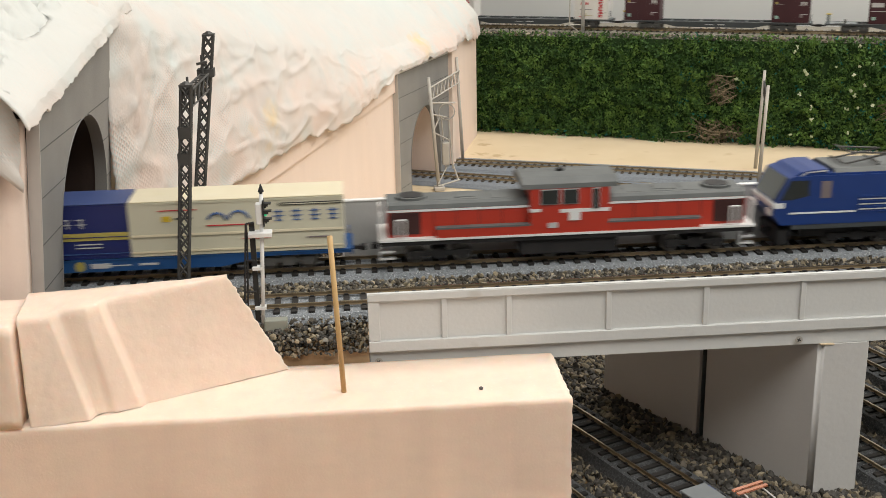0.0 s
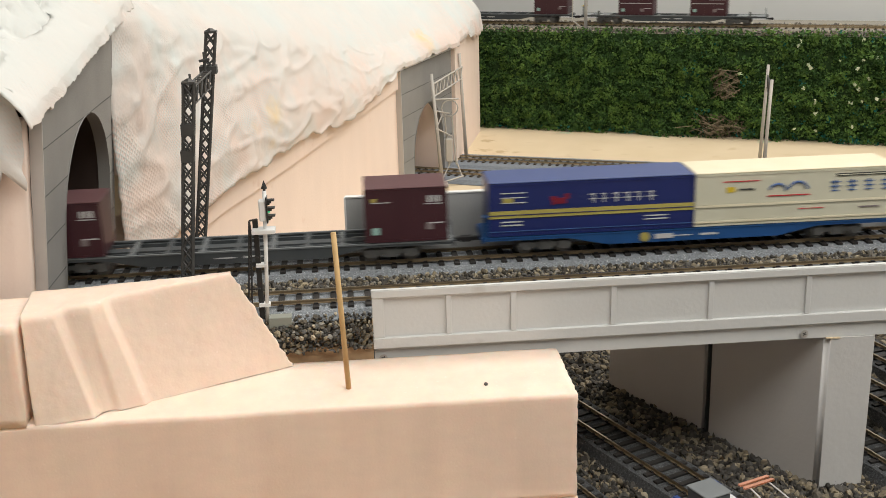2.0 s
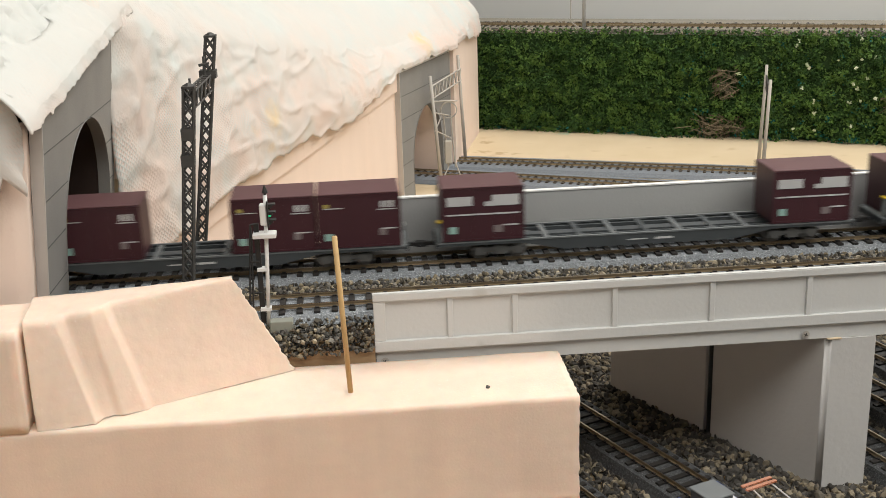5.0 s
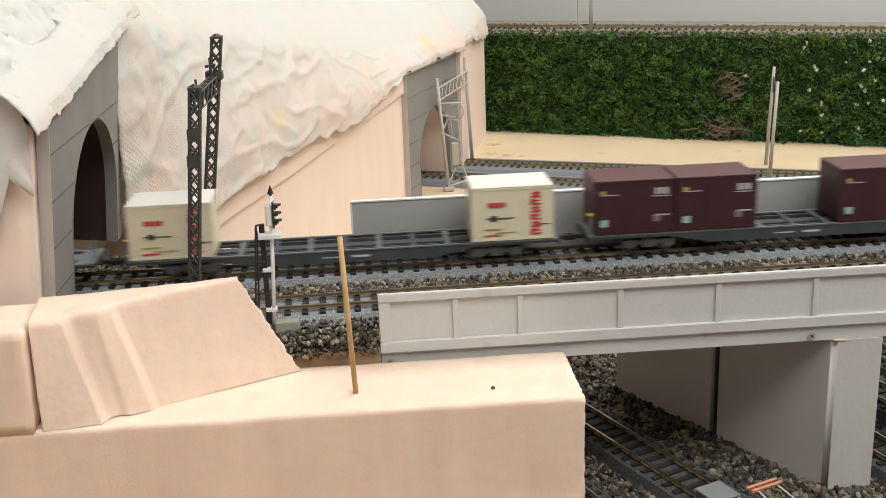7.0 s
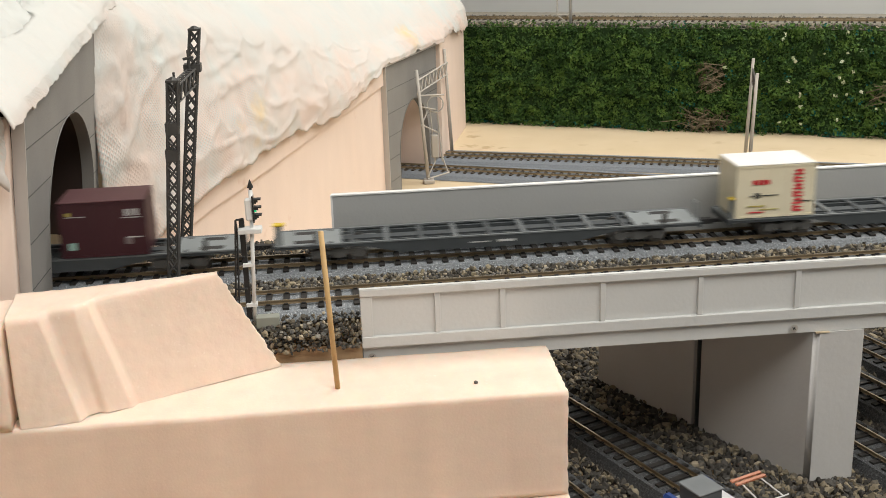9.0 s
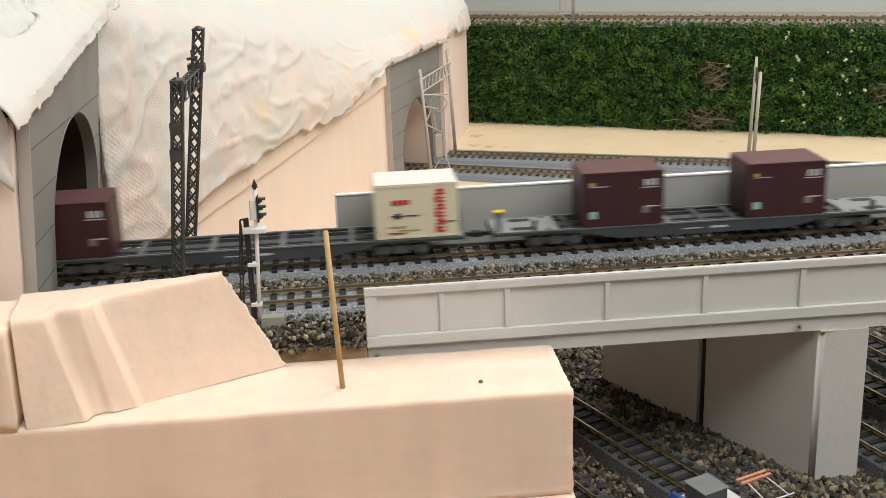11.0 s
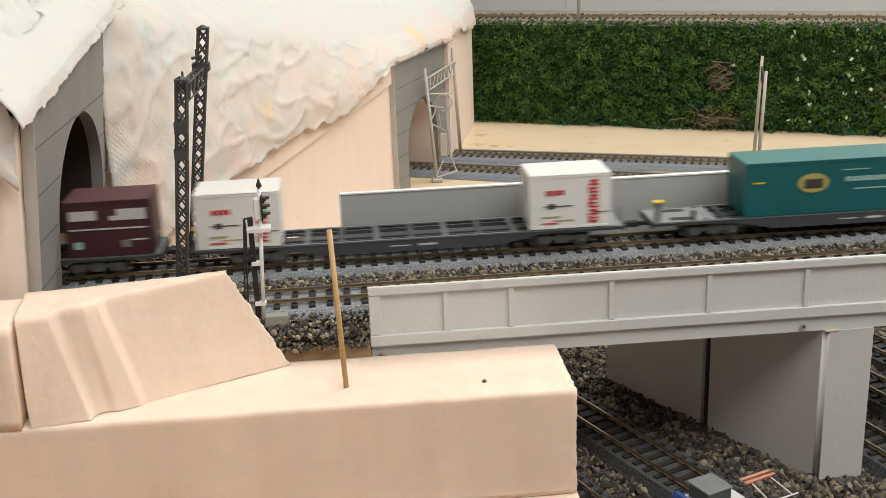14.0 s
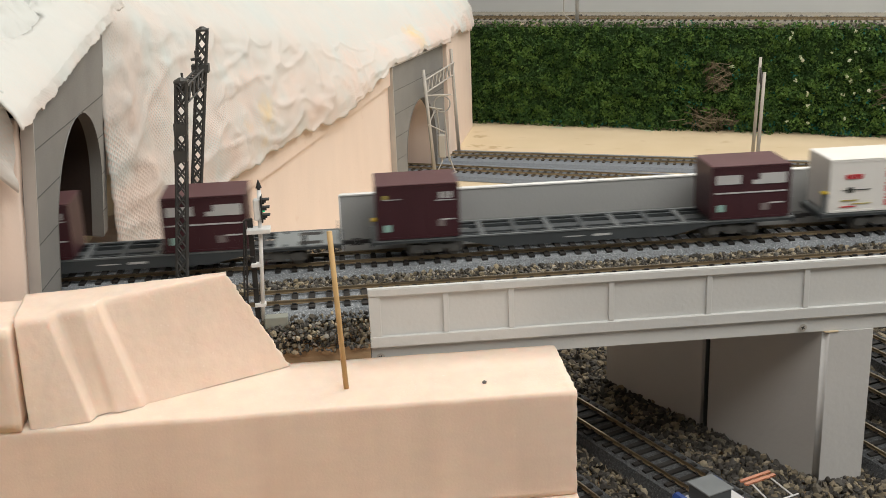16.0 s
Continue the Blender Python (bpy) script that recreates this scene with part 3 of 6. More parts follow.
def make_pier():
    pr = thing("bridge_pier")
    for a, b in ((0.0, 0.0810), (0.0825, 0.170)):
        bm = bmesh.new()
        ux, uy = -0.485, 0.8745
        pts = [(0.2195 + ux * a, -0.0895 + uy * a), (0.2475 + ux * a, -0.0895 + uy * a), (0.2475 + ux * b, -0.0895 + uy * b), (0.2195 + ux * b, -0.0895 + uy * b)]
        lo = [bm.verts.new((x, y, BASE)) for x, y in pts]
        hi = [bm.verts.new((x, y, -0.0295)) for x, y in pts]
        for i in range(4):
            bm.faces.new((lo[i], lo[(i + 1) % 4], hi[(i + 1) % 4], hi[i]))
        bm.faces.new(lo[::-1])
        bm.faces.new(hi)
        bmesh.ops.bevel(bm, geom=[e for e in bm.edges if abs(e.verts[0].co.z - e.verts[1].co.z) > 0.01], offset=0.0022, segments=5, affect="EDGES")
        block = part("pier_block", bm, PIER, pr)
        for f in block.data.polygons:
            f.use_smooth = f.area < 0.0004 and abs(f.normal.z) < 0.1
    part("shim", boxes((0.2190, 0.2265, -0.0900, -0.0870, -0.0298, -0.0293)), PLY, pr, "thin wooden shim")
    part("pier_gap", boxes((0.1795, 0.2045, -0.0196, -0.0181, -0.124, -0.031)), BLACKP, pr, "black joint between two blocks")
    return tagged(pr, "tall light grey board pier under the bridge", "pier")


make_pier()


# ---- stones ----
tagged(stones("gravel_between_tracks", scatter(-0.20, 0.46, -0.0440, -0.0235, -0.0052, 0.0019, 1) + scatter(-0.20, 0.46, -0.0415, -0.0260, -0.0040, 0.0026, 31), STONES, lo=0.0008, hi=0.0017), "mixed brown and grey stone gravel between the tracks", "gravel", kind="stuff")
tagged(stones("gravel_shoulder", scatter(-0.20, -0.0195, -0.0910, -0.0785, -0.0058, 0.0016, 2, slope=1.05) + scatter(-0.20, -0.0195, -0.0915, -0.0800, -0.0060, 0.0024, 12, slope=1.0) + scatter(-0.20, -0.0195, -0.0930, -0.0805, -0.0034, 0.0018, 41, slope=0.62), STONES, lo=0.0008, hi=0.0015), "grey and brown stone gravel beside the track", "gravel", kind="stuff")


tagged(stones("gravel_behind_track", scatter(-0.21, -0.031, 0.0185, 0.0560, -0.0062, 0.0023, 51), STONES_DARK, lo=0.0009, hi=0.0019, seed=17), "dark stone gravel between the track and the foam wall", "gravel", kind="stuff")


def low_gravel():
    """Stones on the lower board between the tracks, kept clear of the sleepers."""
    rng = np.random.default_rng(5)
    lines = [((0.0275, 0.18), -65.7), ((-0.022, 0.16), -67.5), ((0.2935, 0.18), -72.5), ((0.2445, 0.18), -72.5), ((0.1890, 0.18), -72.5)]
    out = []
    for x in np.arange(0.03, 0.46, 0.0024):
        for y in np.arange(-0.26, 0.14, 0.0024):
            px, py = x + rng.uniform(-0.0015, 0.0015), y + rng.uniform(-0.0015, 0.0015)
            d = 9.0
            for (ax, ay), rz in lines:
                a = math.radians(rz)
                d = min(d, abs(-(px - ax) * math.sin(a) + (py - ay) * math.cos(a)))
            if d > 0.0165 + rng.uniform(0, 0.003):
                out.append((px, py, BASE + 0.0030 + min(d - 0.0165, 0.008) * 0.25 + rng.uniform(-0.001, 0.001)))
    return out


tagged(stones("lower_gravel", low_gravel(), STONES_DARK, lo=0.0012, hi=0.0028, seed=8), "dark loose stone gravel on the lower board", "gravel", kind="stuff")


# ---- foam and plaster landscape ----
def rough_block(x0, x1, y0, y1, z0, z1, step=0.006, amount=0.0004, seed=1):
    """A hand-cut foam block: subdivided, with uneven faces and torn edges."""
    bm = bmesh.new()
    box(bm, x0, x1, y0, y1, z0, z1)
    for axis, (a, b) in enumerate(((x0, x1), (y0, y1), (z0, z1))):
        n = min(150, int((b - a) / step))
        for i in range(1, n):
            co = [0, 0, 0]
            no = [0, 0, 0]
            co[axis], no[axis] = a + (b - a) * i / n, 1
            bmesh.ops.bisect_plane(bm, geom=list(bm.verts) + list(bm.edges) + list(bm.faces), plane_co=co, plane_no=no)
    for v in bm.verts:
        v.co += noise.noise_vector(v.co * 35 + Vector((seed, 0, 0))) * amount
        if v.co.z > z1 - 0.001 and v.co.y < y0 + 0.001:
            v.co += Vector((0, 0.0006, -0.0006)) * (0.6 + noise.noise(v.co * 260))
        if v.co.x > x1 - 0.004:
            v.co += noise.noise_vector(v.co * 380) * amount * 1.5
    return bm


tagged(part("foam_block", rough_block(-0.42, 0.0745, -0.1500, -0.0945, -0.0775, -0.0240, step=0.0022, amount=0.0004), FOAM, smooth=True), "large pink styrofoam block in front of the bridge", "foam block")
tagged(part("foam_base_block", rough_block(-0.42, 0.0750, -0.1560, -0.0945, BASE, -0.0782, seed=4), FOAM), "lower layer of pink styrofoam", "foam block")
side = rough_block(-0.42, -0.1755, -0.1505, -0.0900, -0.0238, 0.0240, step=0.004, seed=7)
for v in side.verts:
    v.co.z -= (v.co.y + 0.1505) * 0.12 * (v.co.z + 0.0238) / 0.048
tagged(part("foam_side_block", side, FOAM, smooth=True), "pink styrofoam block beside the tunnel", "foam block")


def foam_wedge():
    """Slanted offcut lying on the block, its face cut in steps: columns of foot, front edge and rear edge."""
    cols = [((-0.1722, -0.1495), (-0.1738, -0.1420, 0.0262), (-0.1813, -0.0960, 0.0215)),
            ((-0.1600, -0.1480), (-0.1680, -0.1398, 0.0254), (-0.1700, -0.0960, 0.0220)),
            ((-0.1465, -0.1456), (-0.1618, -0.1372, 0.0248), (-0.1600, -0.0960, 0.0224)),
            ((-0.1440, -0.1402), (-0.1580, -0.1325, 0.0252), (-0.1550, -0.0960, 0.0227)),
            ((-0.1396, -0.1378), (-0.1496, -0.1318, 0.0258), (-0.1470, -0.0960, 0.0230)),
            ((-0.1355, -0.1388), (-0.1472, -0.1312, 0.0258), (-0.1440, -0.0960, 0.0231)),
            ((-0.1255, -0.1342), (-0.1420, -0.1272, 0.0262), (-0.1378, -0.0960, 0.0234)),
            ((-0.1232, -0.1302), (-0.1400, -0.1222, 0.0260), (-0.1365, -0.0960, 0.0235)),
            ((-0.1130, -0.1252), (-0.1310, -0.1185, 0.0262), (-0.1290, -0.0960, 0.0238)),
            ((-0.0590, -0.0985), (-0.0855, -0.0985, 0.0263), (-0.0868, -0.0935, 0.0256))]
    fine = []
    for (f0, h0, r0), (f1, h1, r1) in zip(cols, cols[1:]):
        n = max(3, int((Vector(f1) - Vector(f0)).length / 0.0011))
        for k in range(n):
            t = k / n
            fine.append((Vector((*f0, -0.0238)).lerp(Vector((*f1, -0.0238)), t), Vector(h0).lerp(Vector(h1), t), Vector(r0).lerp(Vector(r1), t)))
    f, h, r = cols[-1]
    fine.append((Vector((*f, -0.0238)), Vector(h), Vector(r)))
    bm = bmesh.new()
    grid = []
    last = len(fine) - 1
    for c, (f, h, r) in enumerate(fine):
        p0, p2 = f.lerp(h, 0.93), h.lerp(r, 0.10)
        line = [f.lerp(h, 0.93 * k / 40) for k in range(40)]
        line += [p0 * (1 - q) ** 2 + h * (2 * q * (1 - q)) + p2 * q * q for q in (0, 0.25, 0.5, 0.75, 1.0)]
        line += [h.lerp(r, 0.10 + 0.9 * k / 8) for k in range(1, 9)] + [Vector((r.x, -0.0925, -0.0238))]
        ragged = max(0.0, 1 - (last - c) / 2)
        row = []
        for p in line:
            q = p + noise.noise_vector(p * 60) * 0.0004 + noise.noise_vector(p * 350) * 0.00014
            if p.z > -0.0230:
                q += Vector((0.8, -0.2, 0.3)) * (noise.noise(p * 260) * 0.0013 + noise.noise(p * 900) * 0.0009) * ragged
            row.append(bm.verts.new(q))
        grid.append(row)
    for a, b in zip(grid, grid[1:]):
        for i in range(len(a) - 1):
            bm.faces.new((a[i], b[i], b[i + 1], a[i + 1]))
    bm.faces.new(grid[0])
    bm.faces.new(grid[-1][::-1])
    bmesh.ops.recalc_face_normals(bm, faces=bm.faces)
    return bm


tagged(part("foam_wedge", foam_wedge(), FOAM, smooth=True), "slanted pink styrofoam offcut cut in steps, resting on the block", "foam block")
tagged(part("wooden_skewer", rod(bmesh.new(), (-0.0315, -0.129, -0.0245), (-0.0345, -0.129, 0.0535), 0.00125, 12), BAMBOO, smooth=True), "thin bamboo skewer stuck into the foam", "skewer")
hole = bmesh.new()
bmesh.ops.create_icosphere(hole, subdivisions=1, radius=0.0012, matrix=Matrix.Translation((0.0335, -0.134, -0.0238)))
tagged(part("foam_chip", hole, material("grey_foam_dent", (0.12, 0.11, 0.10), 0.8)), "small grey chip lying on the foam", "chip")

PW = 0.165
NEAR = pose(-0.1857, -0.0584, -0.0067, 0, 5.4, -0.8)     # the near portal
NEAR_W, NEAR_LOW, NEAR_HIGH = 0.1636, 0.1111, 0.1325


def portal(m, label, PW, near_top, PH, lining, c, hw, apex):
    """Tunnel portal: its face in the plane x = 0, y from 0 to PW, its top edge from near_top to PH, the arch centred on c."""
    po = thing("tunnel_portal")
    spring = 0.036
    arch = [(c - hw, 0.0)] + [(c - hw * math.cos(a), spring + (apex - spring) * math.sin(a)) for a in [math.pi * i / 18 for i in range(19)]] + [(c + hw, 0.0)]

    def top(y):
        return near_top + (PH - near_top) * y / PW

    bm = bmesh.new()
    outer = [(0, 0)] + [(PW * i / 18, top(PW * i / 18)) for i in range(19)] + [(PW, 0)]
    th = -0.0058
    fa = [bm.verts.new((0, y, z)) for y, z in arch]
    fo = [bm.verts.new((0, y, z)) for y, z in outer]
    ba = [bm.verts.new((th, y, z)) for y, z in arch]
    bo = [bm.verts.new((th, y, z)) for y, z in outer]
    for i in range(len(arch) - 1):
        bm.faces.new((fa[i], fa[i + 1], fo[i + 1], fo[i]))
        bm.faces.new((ba[i + 1], ba[i], bo[i], bo[i + 1]))
        bm.faces.new((fa[i + 1], fa[i], ba[i], ba[i + 1]))
        bm.faces.new((fo[i], fo[i + 1], bo[i + 1], bo[i]))
    bmesh.ops.recalc_face_normals(bm, faces=bm.faces)
    part("portal_face", bm, PORTAL, po, "flat grey portal face")
    part("portal_edge", boxes((-0.0062, 0.0002, -0.0012, -0.0002, 0, top(0))), PORTAL_EDGE, po, "pale unpainted edge")
    part("portal_edge", boxes((-0.0062, 0.0002, PW + 0.0002, PW + 0.0012, 0, top(PW))), PORTAL_EDGE, po, "pale unpainted edge")
    if near_top == PH:
        # Strip along the top; the brightness of the lit edge is in its white.
        part("portal_edge", boxes((-0.0062, 0.0006, 0, PW, PH + 0.0002, PH + 0.0022)), WHITEEDGE, po, "top edge, its lit look put into white colour")

    def tube(name, depths, scale, mat, text):
        bm = bmesh.new()
        rings = [[bm.verts.new((d, c + (y - c) * scale, z * (scale if z > 0 else 1))) for y, z in arch] for d in depths]
        for a, b in zip(rings, rings[1:]):
            for i in range(len(arch) - 1):
                bm.faces.new((a[i], a[i + 1], b[i + 1], b[i]))
        return part(name, bm, mat, po, text, smooth=True)

    tube("arch_reveal", (0.0005, -0.0035, -0.0068), 0.995, PORTAL, "grey arch reveal")
    # The tube runs deep to keep room light out of the tunnel.
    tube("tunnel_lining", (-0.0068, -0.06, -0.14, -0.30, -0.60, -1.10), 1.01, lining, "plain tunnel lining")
    for k in range(1, 6):
        z = 0.0245 * k - 0.008
        zz = min(1.0, max(0.0, (z - spring) / (apex - spring)))
        e = hw * (math.sqrt(1 - zz * zz) if z > spring else 1.0)
        for y0, y1 in (((0.0, c - e - 0.0008), (c + e + 0.0008, PW)) if z < apex else ((0.0, PW),)):
            if z < top(y0) - 0.003:
                part("course_joint", boxes((-0.001, 0.00018, y0, y1, z - 0.0002, z + 0.0002)), JOINT, po)
    po.matrix_basis = m
    return tagged(po, label, "tunnel portal", "tunnel portals")


portal(NEAR, "grey arched tunnel portal for the main line, topped with plaster cloth", NEAR_W, NEAR_LOW, NEAR_HIGH, LINING_SHADE, 0.0944, 0.0563, 0.0905)
portal(pose(0.0275, 0.5510, LOW, 0, 0, -23.5), "grey arched tunnel portal over the far lower tracks", PW, 0.140, 0.140, FOAM_PALE, PW / 2, 0.050, 0.093)


def smoothstep(a, b, x):
    t = min(1.0, max(0.0, (x - a) / (b - a)))
    return t * t * (3 - 2 * t)


def lerp_table(t, rows):
    for (a, p), (b, q) in zip(rows, rows[1:]):
        if t <= b:
            return p + (q - p) * (t - a) / (b - a)
    return rows[-1][1]


# foot line of the mountain wall: from the near portal to the far portal and on to the hedge
W0, W1, W2, W3 = Vector((-0.180, 0.108, 0)), Vector((0.0255, 0.552, 0)), Vector((0.0965, 0.703, 0)), Vector((0.1500, 0.905, 0))
WALLN = Vector((0.905, -0.425, 0))


def hem_height(s):
    """Lower edge of the cloth along the wall, s metres from the near portal."""
    return lerp_table(s, ((0, -0.050), (0.03, -0.030), (0.12, -0.014), (0.20, -0.003), (0.26, 0.001), (0.34, -0.004), (0.43, 0.013), (0.48, 0.0265), (0.55, 0.0275), (0.66, 0.0290), (0.74, 0.030), (0.80, 0.022), (0.90, 0.020)))


def foam_wall():
    """Upright sheet; its upper part, under the cloth, stands a little proud along a slanting cut."""
    bm = bmesh.new()
    grid = []
    for i in range(41):
        s = i / 40
        p = W0.lerp(W1, s if i else -0.008) - WALLN * 0.0035
        cut = -0.046 + 0.050 * s + 0.002 * noise.noise(Vector((s * 9, 1, 0)))
        top = max(hem_height(s * 0.489) + 0.012, cut + 0.006)
        line = [(0.0, BASE), (0.0, cut), (0.0030, cut + 0.0012), (0.0034, top), (-0.03, top + 0.004), (-0.03, BASE)]
        grid.append([bm.verts.new(p + WALLN * o + Vector((0, 0, z))) for o, z in line])
    for a, b in zip(grid, grid[1:]):
        for j in range(6):
            k = (j + 1) % 6
            bm.faces.new((a[j], b[j], b[k], a[k]))
    bm.faces.new(grid[0])
    bm.faces.new(grid[-1][::-1])
    bmesh.ops.recalc_face_normals(bm, faces=bm.faces)
    return bm


tagged(part("foam_mountain_wall", foam_wall(), FOAM_PALE), "upright pink styrofoam sheet under the plaster cloth", "foam wall")
foam_end = bmesh.new()
pts = [(0.0985, 0.7050), (0.1500, 0.905), (0.05, 0.955), (0.0, 0.75)]
lo = [foam_end.verts.new((x, y, LOW)) for x, y in pts]
hi = [foam_end.verts.new((x, y, z)) for (x, y), z in zip(pts, (0.036, 0.030, 0.03, 0.036))]
for i in range(4):
    foam_end.faces.new((lo[i], lo[(i + 1) % 4], hi[(i + 1) % 4], hi[i]))
foam_end.faces.new(hi)
bmesh.ops.recalc_face_normals(foam_end, faces=foam_end.faces)
tagged(part("foam_end_wall", foam_end, FOAM_PALE), "pink styrofoam end wall beside the far tunnel", "foam wall")
near_wall = rough_block(-0.60, -0.1895, -0.0700, -0.0600, -0.032, 0.100, step=0.008, seed=9)
for v in near_wall.verts:
    v.co.x += 0.078 * (v.co.z - 0.010)
tagged(part("foam_near_wall", near_wall, FOAM_PALE, smooth=True), "upright pink styrofoam beside the near tunnel portal", "foam wall")


def mountain_cloth():
    """Plaster cloth over the mountain: hangs on the foam wall, then slopes up and back."""
    bm = bmesh.new()
    grid = []
    nu, nv = 260, 120
    total = (W1 - W0).length + (W2 - W1).length + (W3 - W2).length
    for i in range(nu + 1):
        s = i / nu * total
        a, b = (W1 - W0).length, (W2 - W1).length
        if s < a:
            w = W0.lerp(W1, s / a if i > 3 else s / a - 0.002 * (4 - i))
        elif s < a + b:
            w = W1.lerp(W2, (s - a) / b)
        else:
            w = W2.lerp(W3, (s - a - b) / (total - a - b))
        n = Vector((0.905, -0.425, 0))
        hem = hem_height(s) + 0.005 * noise.noise(Vector((s * 60, 0, 3))) + 0.0015 * noise.noise(Vector((s * 220, 0, 3)))
        shoulder = lerp_table(s, ((0, 0.128), (0.05, 0.122), (0.15, 0.100), (0.30, 0.075), (0.49, 0.050), (0.66, 0.050), (0.90, 0.044)))
        line = []
        for j in range(nv + 1):
            v = j / nv
            if v < 0.36:
                k = v / 0.36
                z = hem + (shoulder - hem) * k
                off = 0.0050 - 0.030 * max(0.0, k - 0.2) ** 1.3 * smoothstep(0, 0.12, s) * smoothstep(1.0, 0.4, s)
            else:
                k = (v - 0.36) / 0.64
                z = shoulder + 0.24 * k ** 0.82
                off = 0.0050 - 0.0225 * smoothstep(0, 0.12, s) * smoothstep(1.0, 0.4, s) - 0.34 * k
            p = w + n * off + Vector((0, 0, z))
            crumple = noise.noise_vector(p * 18) * 0.0022 + noise.noise_vector(p * 55) * 0.0012 + noise.noise_vector(p * 200) * 0.0005
            ridge = 1 - abs(noise.noise(Vector((p.x * 16 + p.z * 30, p.y * 16 - p.z * 24, 2.0))))
            fold = ridge ** 14 * 0.0022 + (1 - abs(noise.noise(p * 36))) ** 22 * 0.0018 + (1 - abs(noise.noise(p * 85))) ** 16 * 0.0006
            keep = smoothstep(0, 0.03, s) if k < 0.4 else 1
            calm = 1 - 0.35 * smoothstep(0.28, 0.42, s)
            p += (crumple * (0.35 + 0.65 * keep) + n * fold) * calm
            line.append(bm.verts.new(p))
        grid.append(line)
    for a, b in zip(grid, grid[1:]):
        for j in range(nv):
            bm.faces.new((a[j], b[j], b[j + 1], a[j + 1]))
    # the far end turns down towards the hedge
    bmesh.ops.recalc_face_normals(bm, faces=bm.faces)
    return bm


def portal_cloth():
    """Plaster cloth over the near portal, sloping up and away to the side."""
    bm = bmesh.new()
    grid = []
    nu, nv = 130, 150
    for i in range(nu + 1):
        u = i / nu
        y = -0.084 + u * 0.244
        q = NEAR @ Vector((0, (y + 0.0584), NEAR_LOW + (NEAR_HIGH - NEAR_LOW) * (y + 0.0584) / NEAR_W))
        line = []
        for j in range(nv + 1):
            v = j / nv
            if v < 0.10:
                k = v / 0.10
                x = q.x + 0.0022 - 0.002 * k
                z = q.z - 0.0015 + 0.0060 * k
            else:
                k = (v - 0.10) / 0.90
                x = q.x + 0.0002 - 0.30 * k
                z = q.z + 0.0045 + 0.16 * k ** 0.85
            p = Vector((x, y + 0.02 * (v if v > 0.1 else 0), z))
            if j < 2:
                p.z -= 0.0022 * abs(noise.noise(Vector((y * 420, 5, 0)))) + 0.0012 * noise.noise(Vector((y * 1500, 8, 0)))
            a = 1.25 if v > 0.16 else 0.3
            p += (noise.noise_vector(p * 26) * 0.006 + noise.noise_vector(p * 75) * 0.0046 + noise.noise_vector(p * 190) * 0.0018) * a
            line.append(bm.verts.new(p))
        grid.append(line)
    for a, b in zip(grid, grid[1:]):
        for j in range(nv):
            bm.faces.new((a[j], b[j], b[j + 1], a[j + 1]))
    bmesh.ops.recalc_face_normals(bm, faces=bm.faces)
    return bm


def side_cloth():
    """Ragged cloth hanging on the near side of the mountain."""
    bm = bmesh.new()
    grid = []
    for i in range(41):
        x = -0.1835 - 0.35 * i / 40
        hem = 0.068 + 0.02 * noise.noise(Vector((x * 60, 0, 0))) - 0.025 * smoothstep(-0.193, -0.21, x)
        line = []
        for j in range(21):
            k = j / 20
            z = hem + (0.114 + 0.45 * (-0.182 - x) - hem) * k
            p = Vector((x, -0.0745 + 0.004 * k * k, z))
            p += noise.noise_vector(p * 40) * 0.004 + noise.noise_vector(p * 110) * 0.002
            line.append(bm.verts.new(p))
        grid.append(line)
    for a, b in zip(grid, grid[1:]):
        for j in range(20):
            bm.faces.new((a[j], b[j], b[j + 1], a[j + 1]))
    bmesh.ops.recalc_face_normals(bm, faces=bm.faces)
    return bm


def weave_uv(bm, nu, nv, du, dv, lift=0.0):
    """Lays the gauze flat: one unit of the map is one metre of cloth."""
    layer = bm.loops.layers.uv.new("weave")
    bm.verts.index_update()
    for f in bm.faces:
        for loop in f.loops:
            i = loop.vert.index
            loop[layer].uv = ((i // (nv + 1)) * du, (i % (nv + 1)) * dv + lift)
    return bm


def cloth(name, bm, label):
    ob = part(name, bm, CLOTH, None, smooth=True)
    mod = ob.modifiers.new("thickness", "SOLIDIFY")
    mod.thickness, mod.offset = 0.0012, 0
    return tagged(ob, label, "plaster cloth")


cloth("mountain_cloth", weave_uv(mountain_cloth(), 260, 120, 0.0034, 0.0034), "crumpled off-white plaster cloth covering the mountain")
cloth("portal_cloth", weave_uv(portal_cloth(), 130, 150, 0.0019, 0.0023, 0.135), "white plaster cloth draped above the near tunnel portal")
cloth("side_cloth", weave_uv(side_cloth(), 40, 20, 0.009, 0.003, 0.12), "ragged white plaster cloth over the pink foam side")

# ---- hedge slope, upper board and upper track ----
HD = Vector((0.9073, -0.4206, 0))     # direction of the hedge, the far tracks and the upper track
HN = Vector((0.4206, 0.9073, 0))
H0 = Vector((0.1520, 0.9300, 0)) - HD * 0.12
HDEG = -24.87
UP = 0.016


def strip(name, d0, d1, z0, z1, l0, l1, mat):
    ob = part(name, boxes((l0, l1, d0, d1, z0, z1)), mat)
    ob.matrix_basis = pose(H0.x, H0.y, 0, 0, 0, HDEG)
    return ob


tagged(strip("embankment", 0.012, 0.185, LOW, UP, -1.2, 1.6, HEDGEBASE), "dark embankment carrying the upper track", "embankment", kind="structure")

tagged(strip("upper_roadbed", 0.0125, 0.1845, UP, UP + 0.0012, -1.2, 1.6, BED_UP), "pale sandy roadbed on top of the embankment", "roadbed", kind="structure")


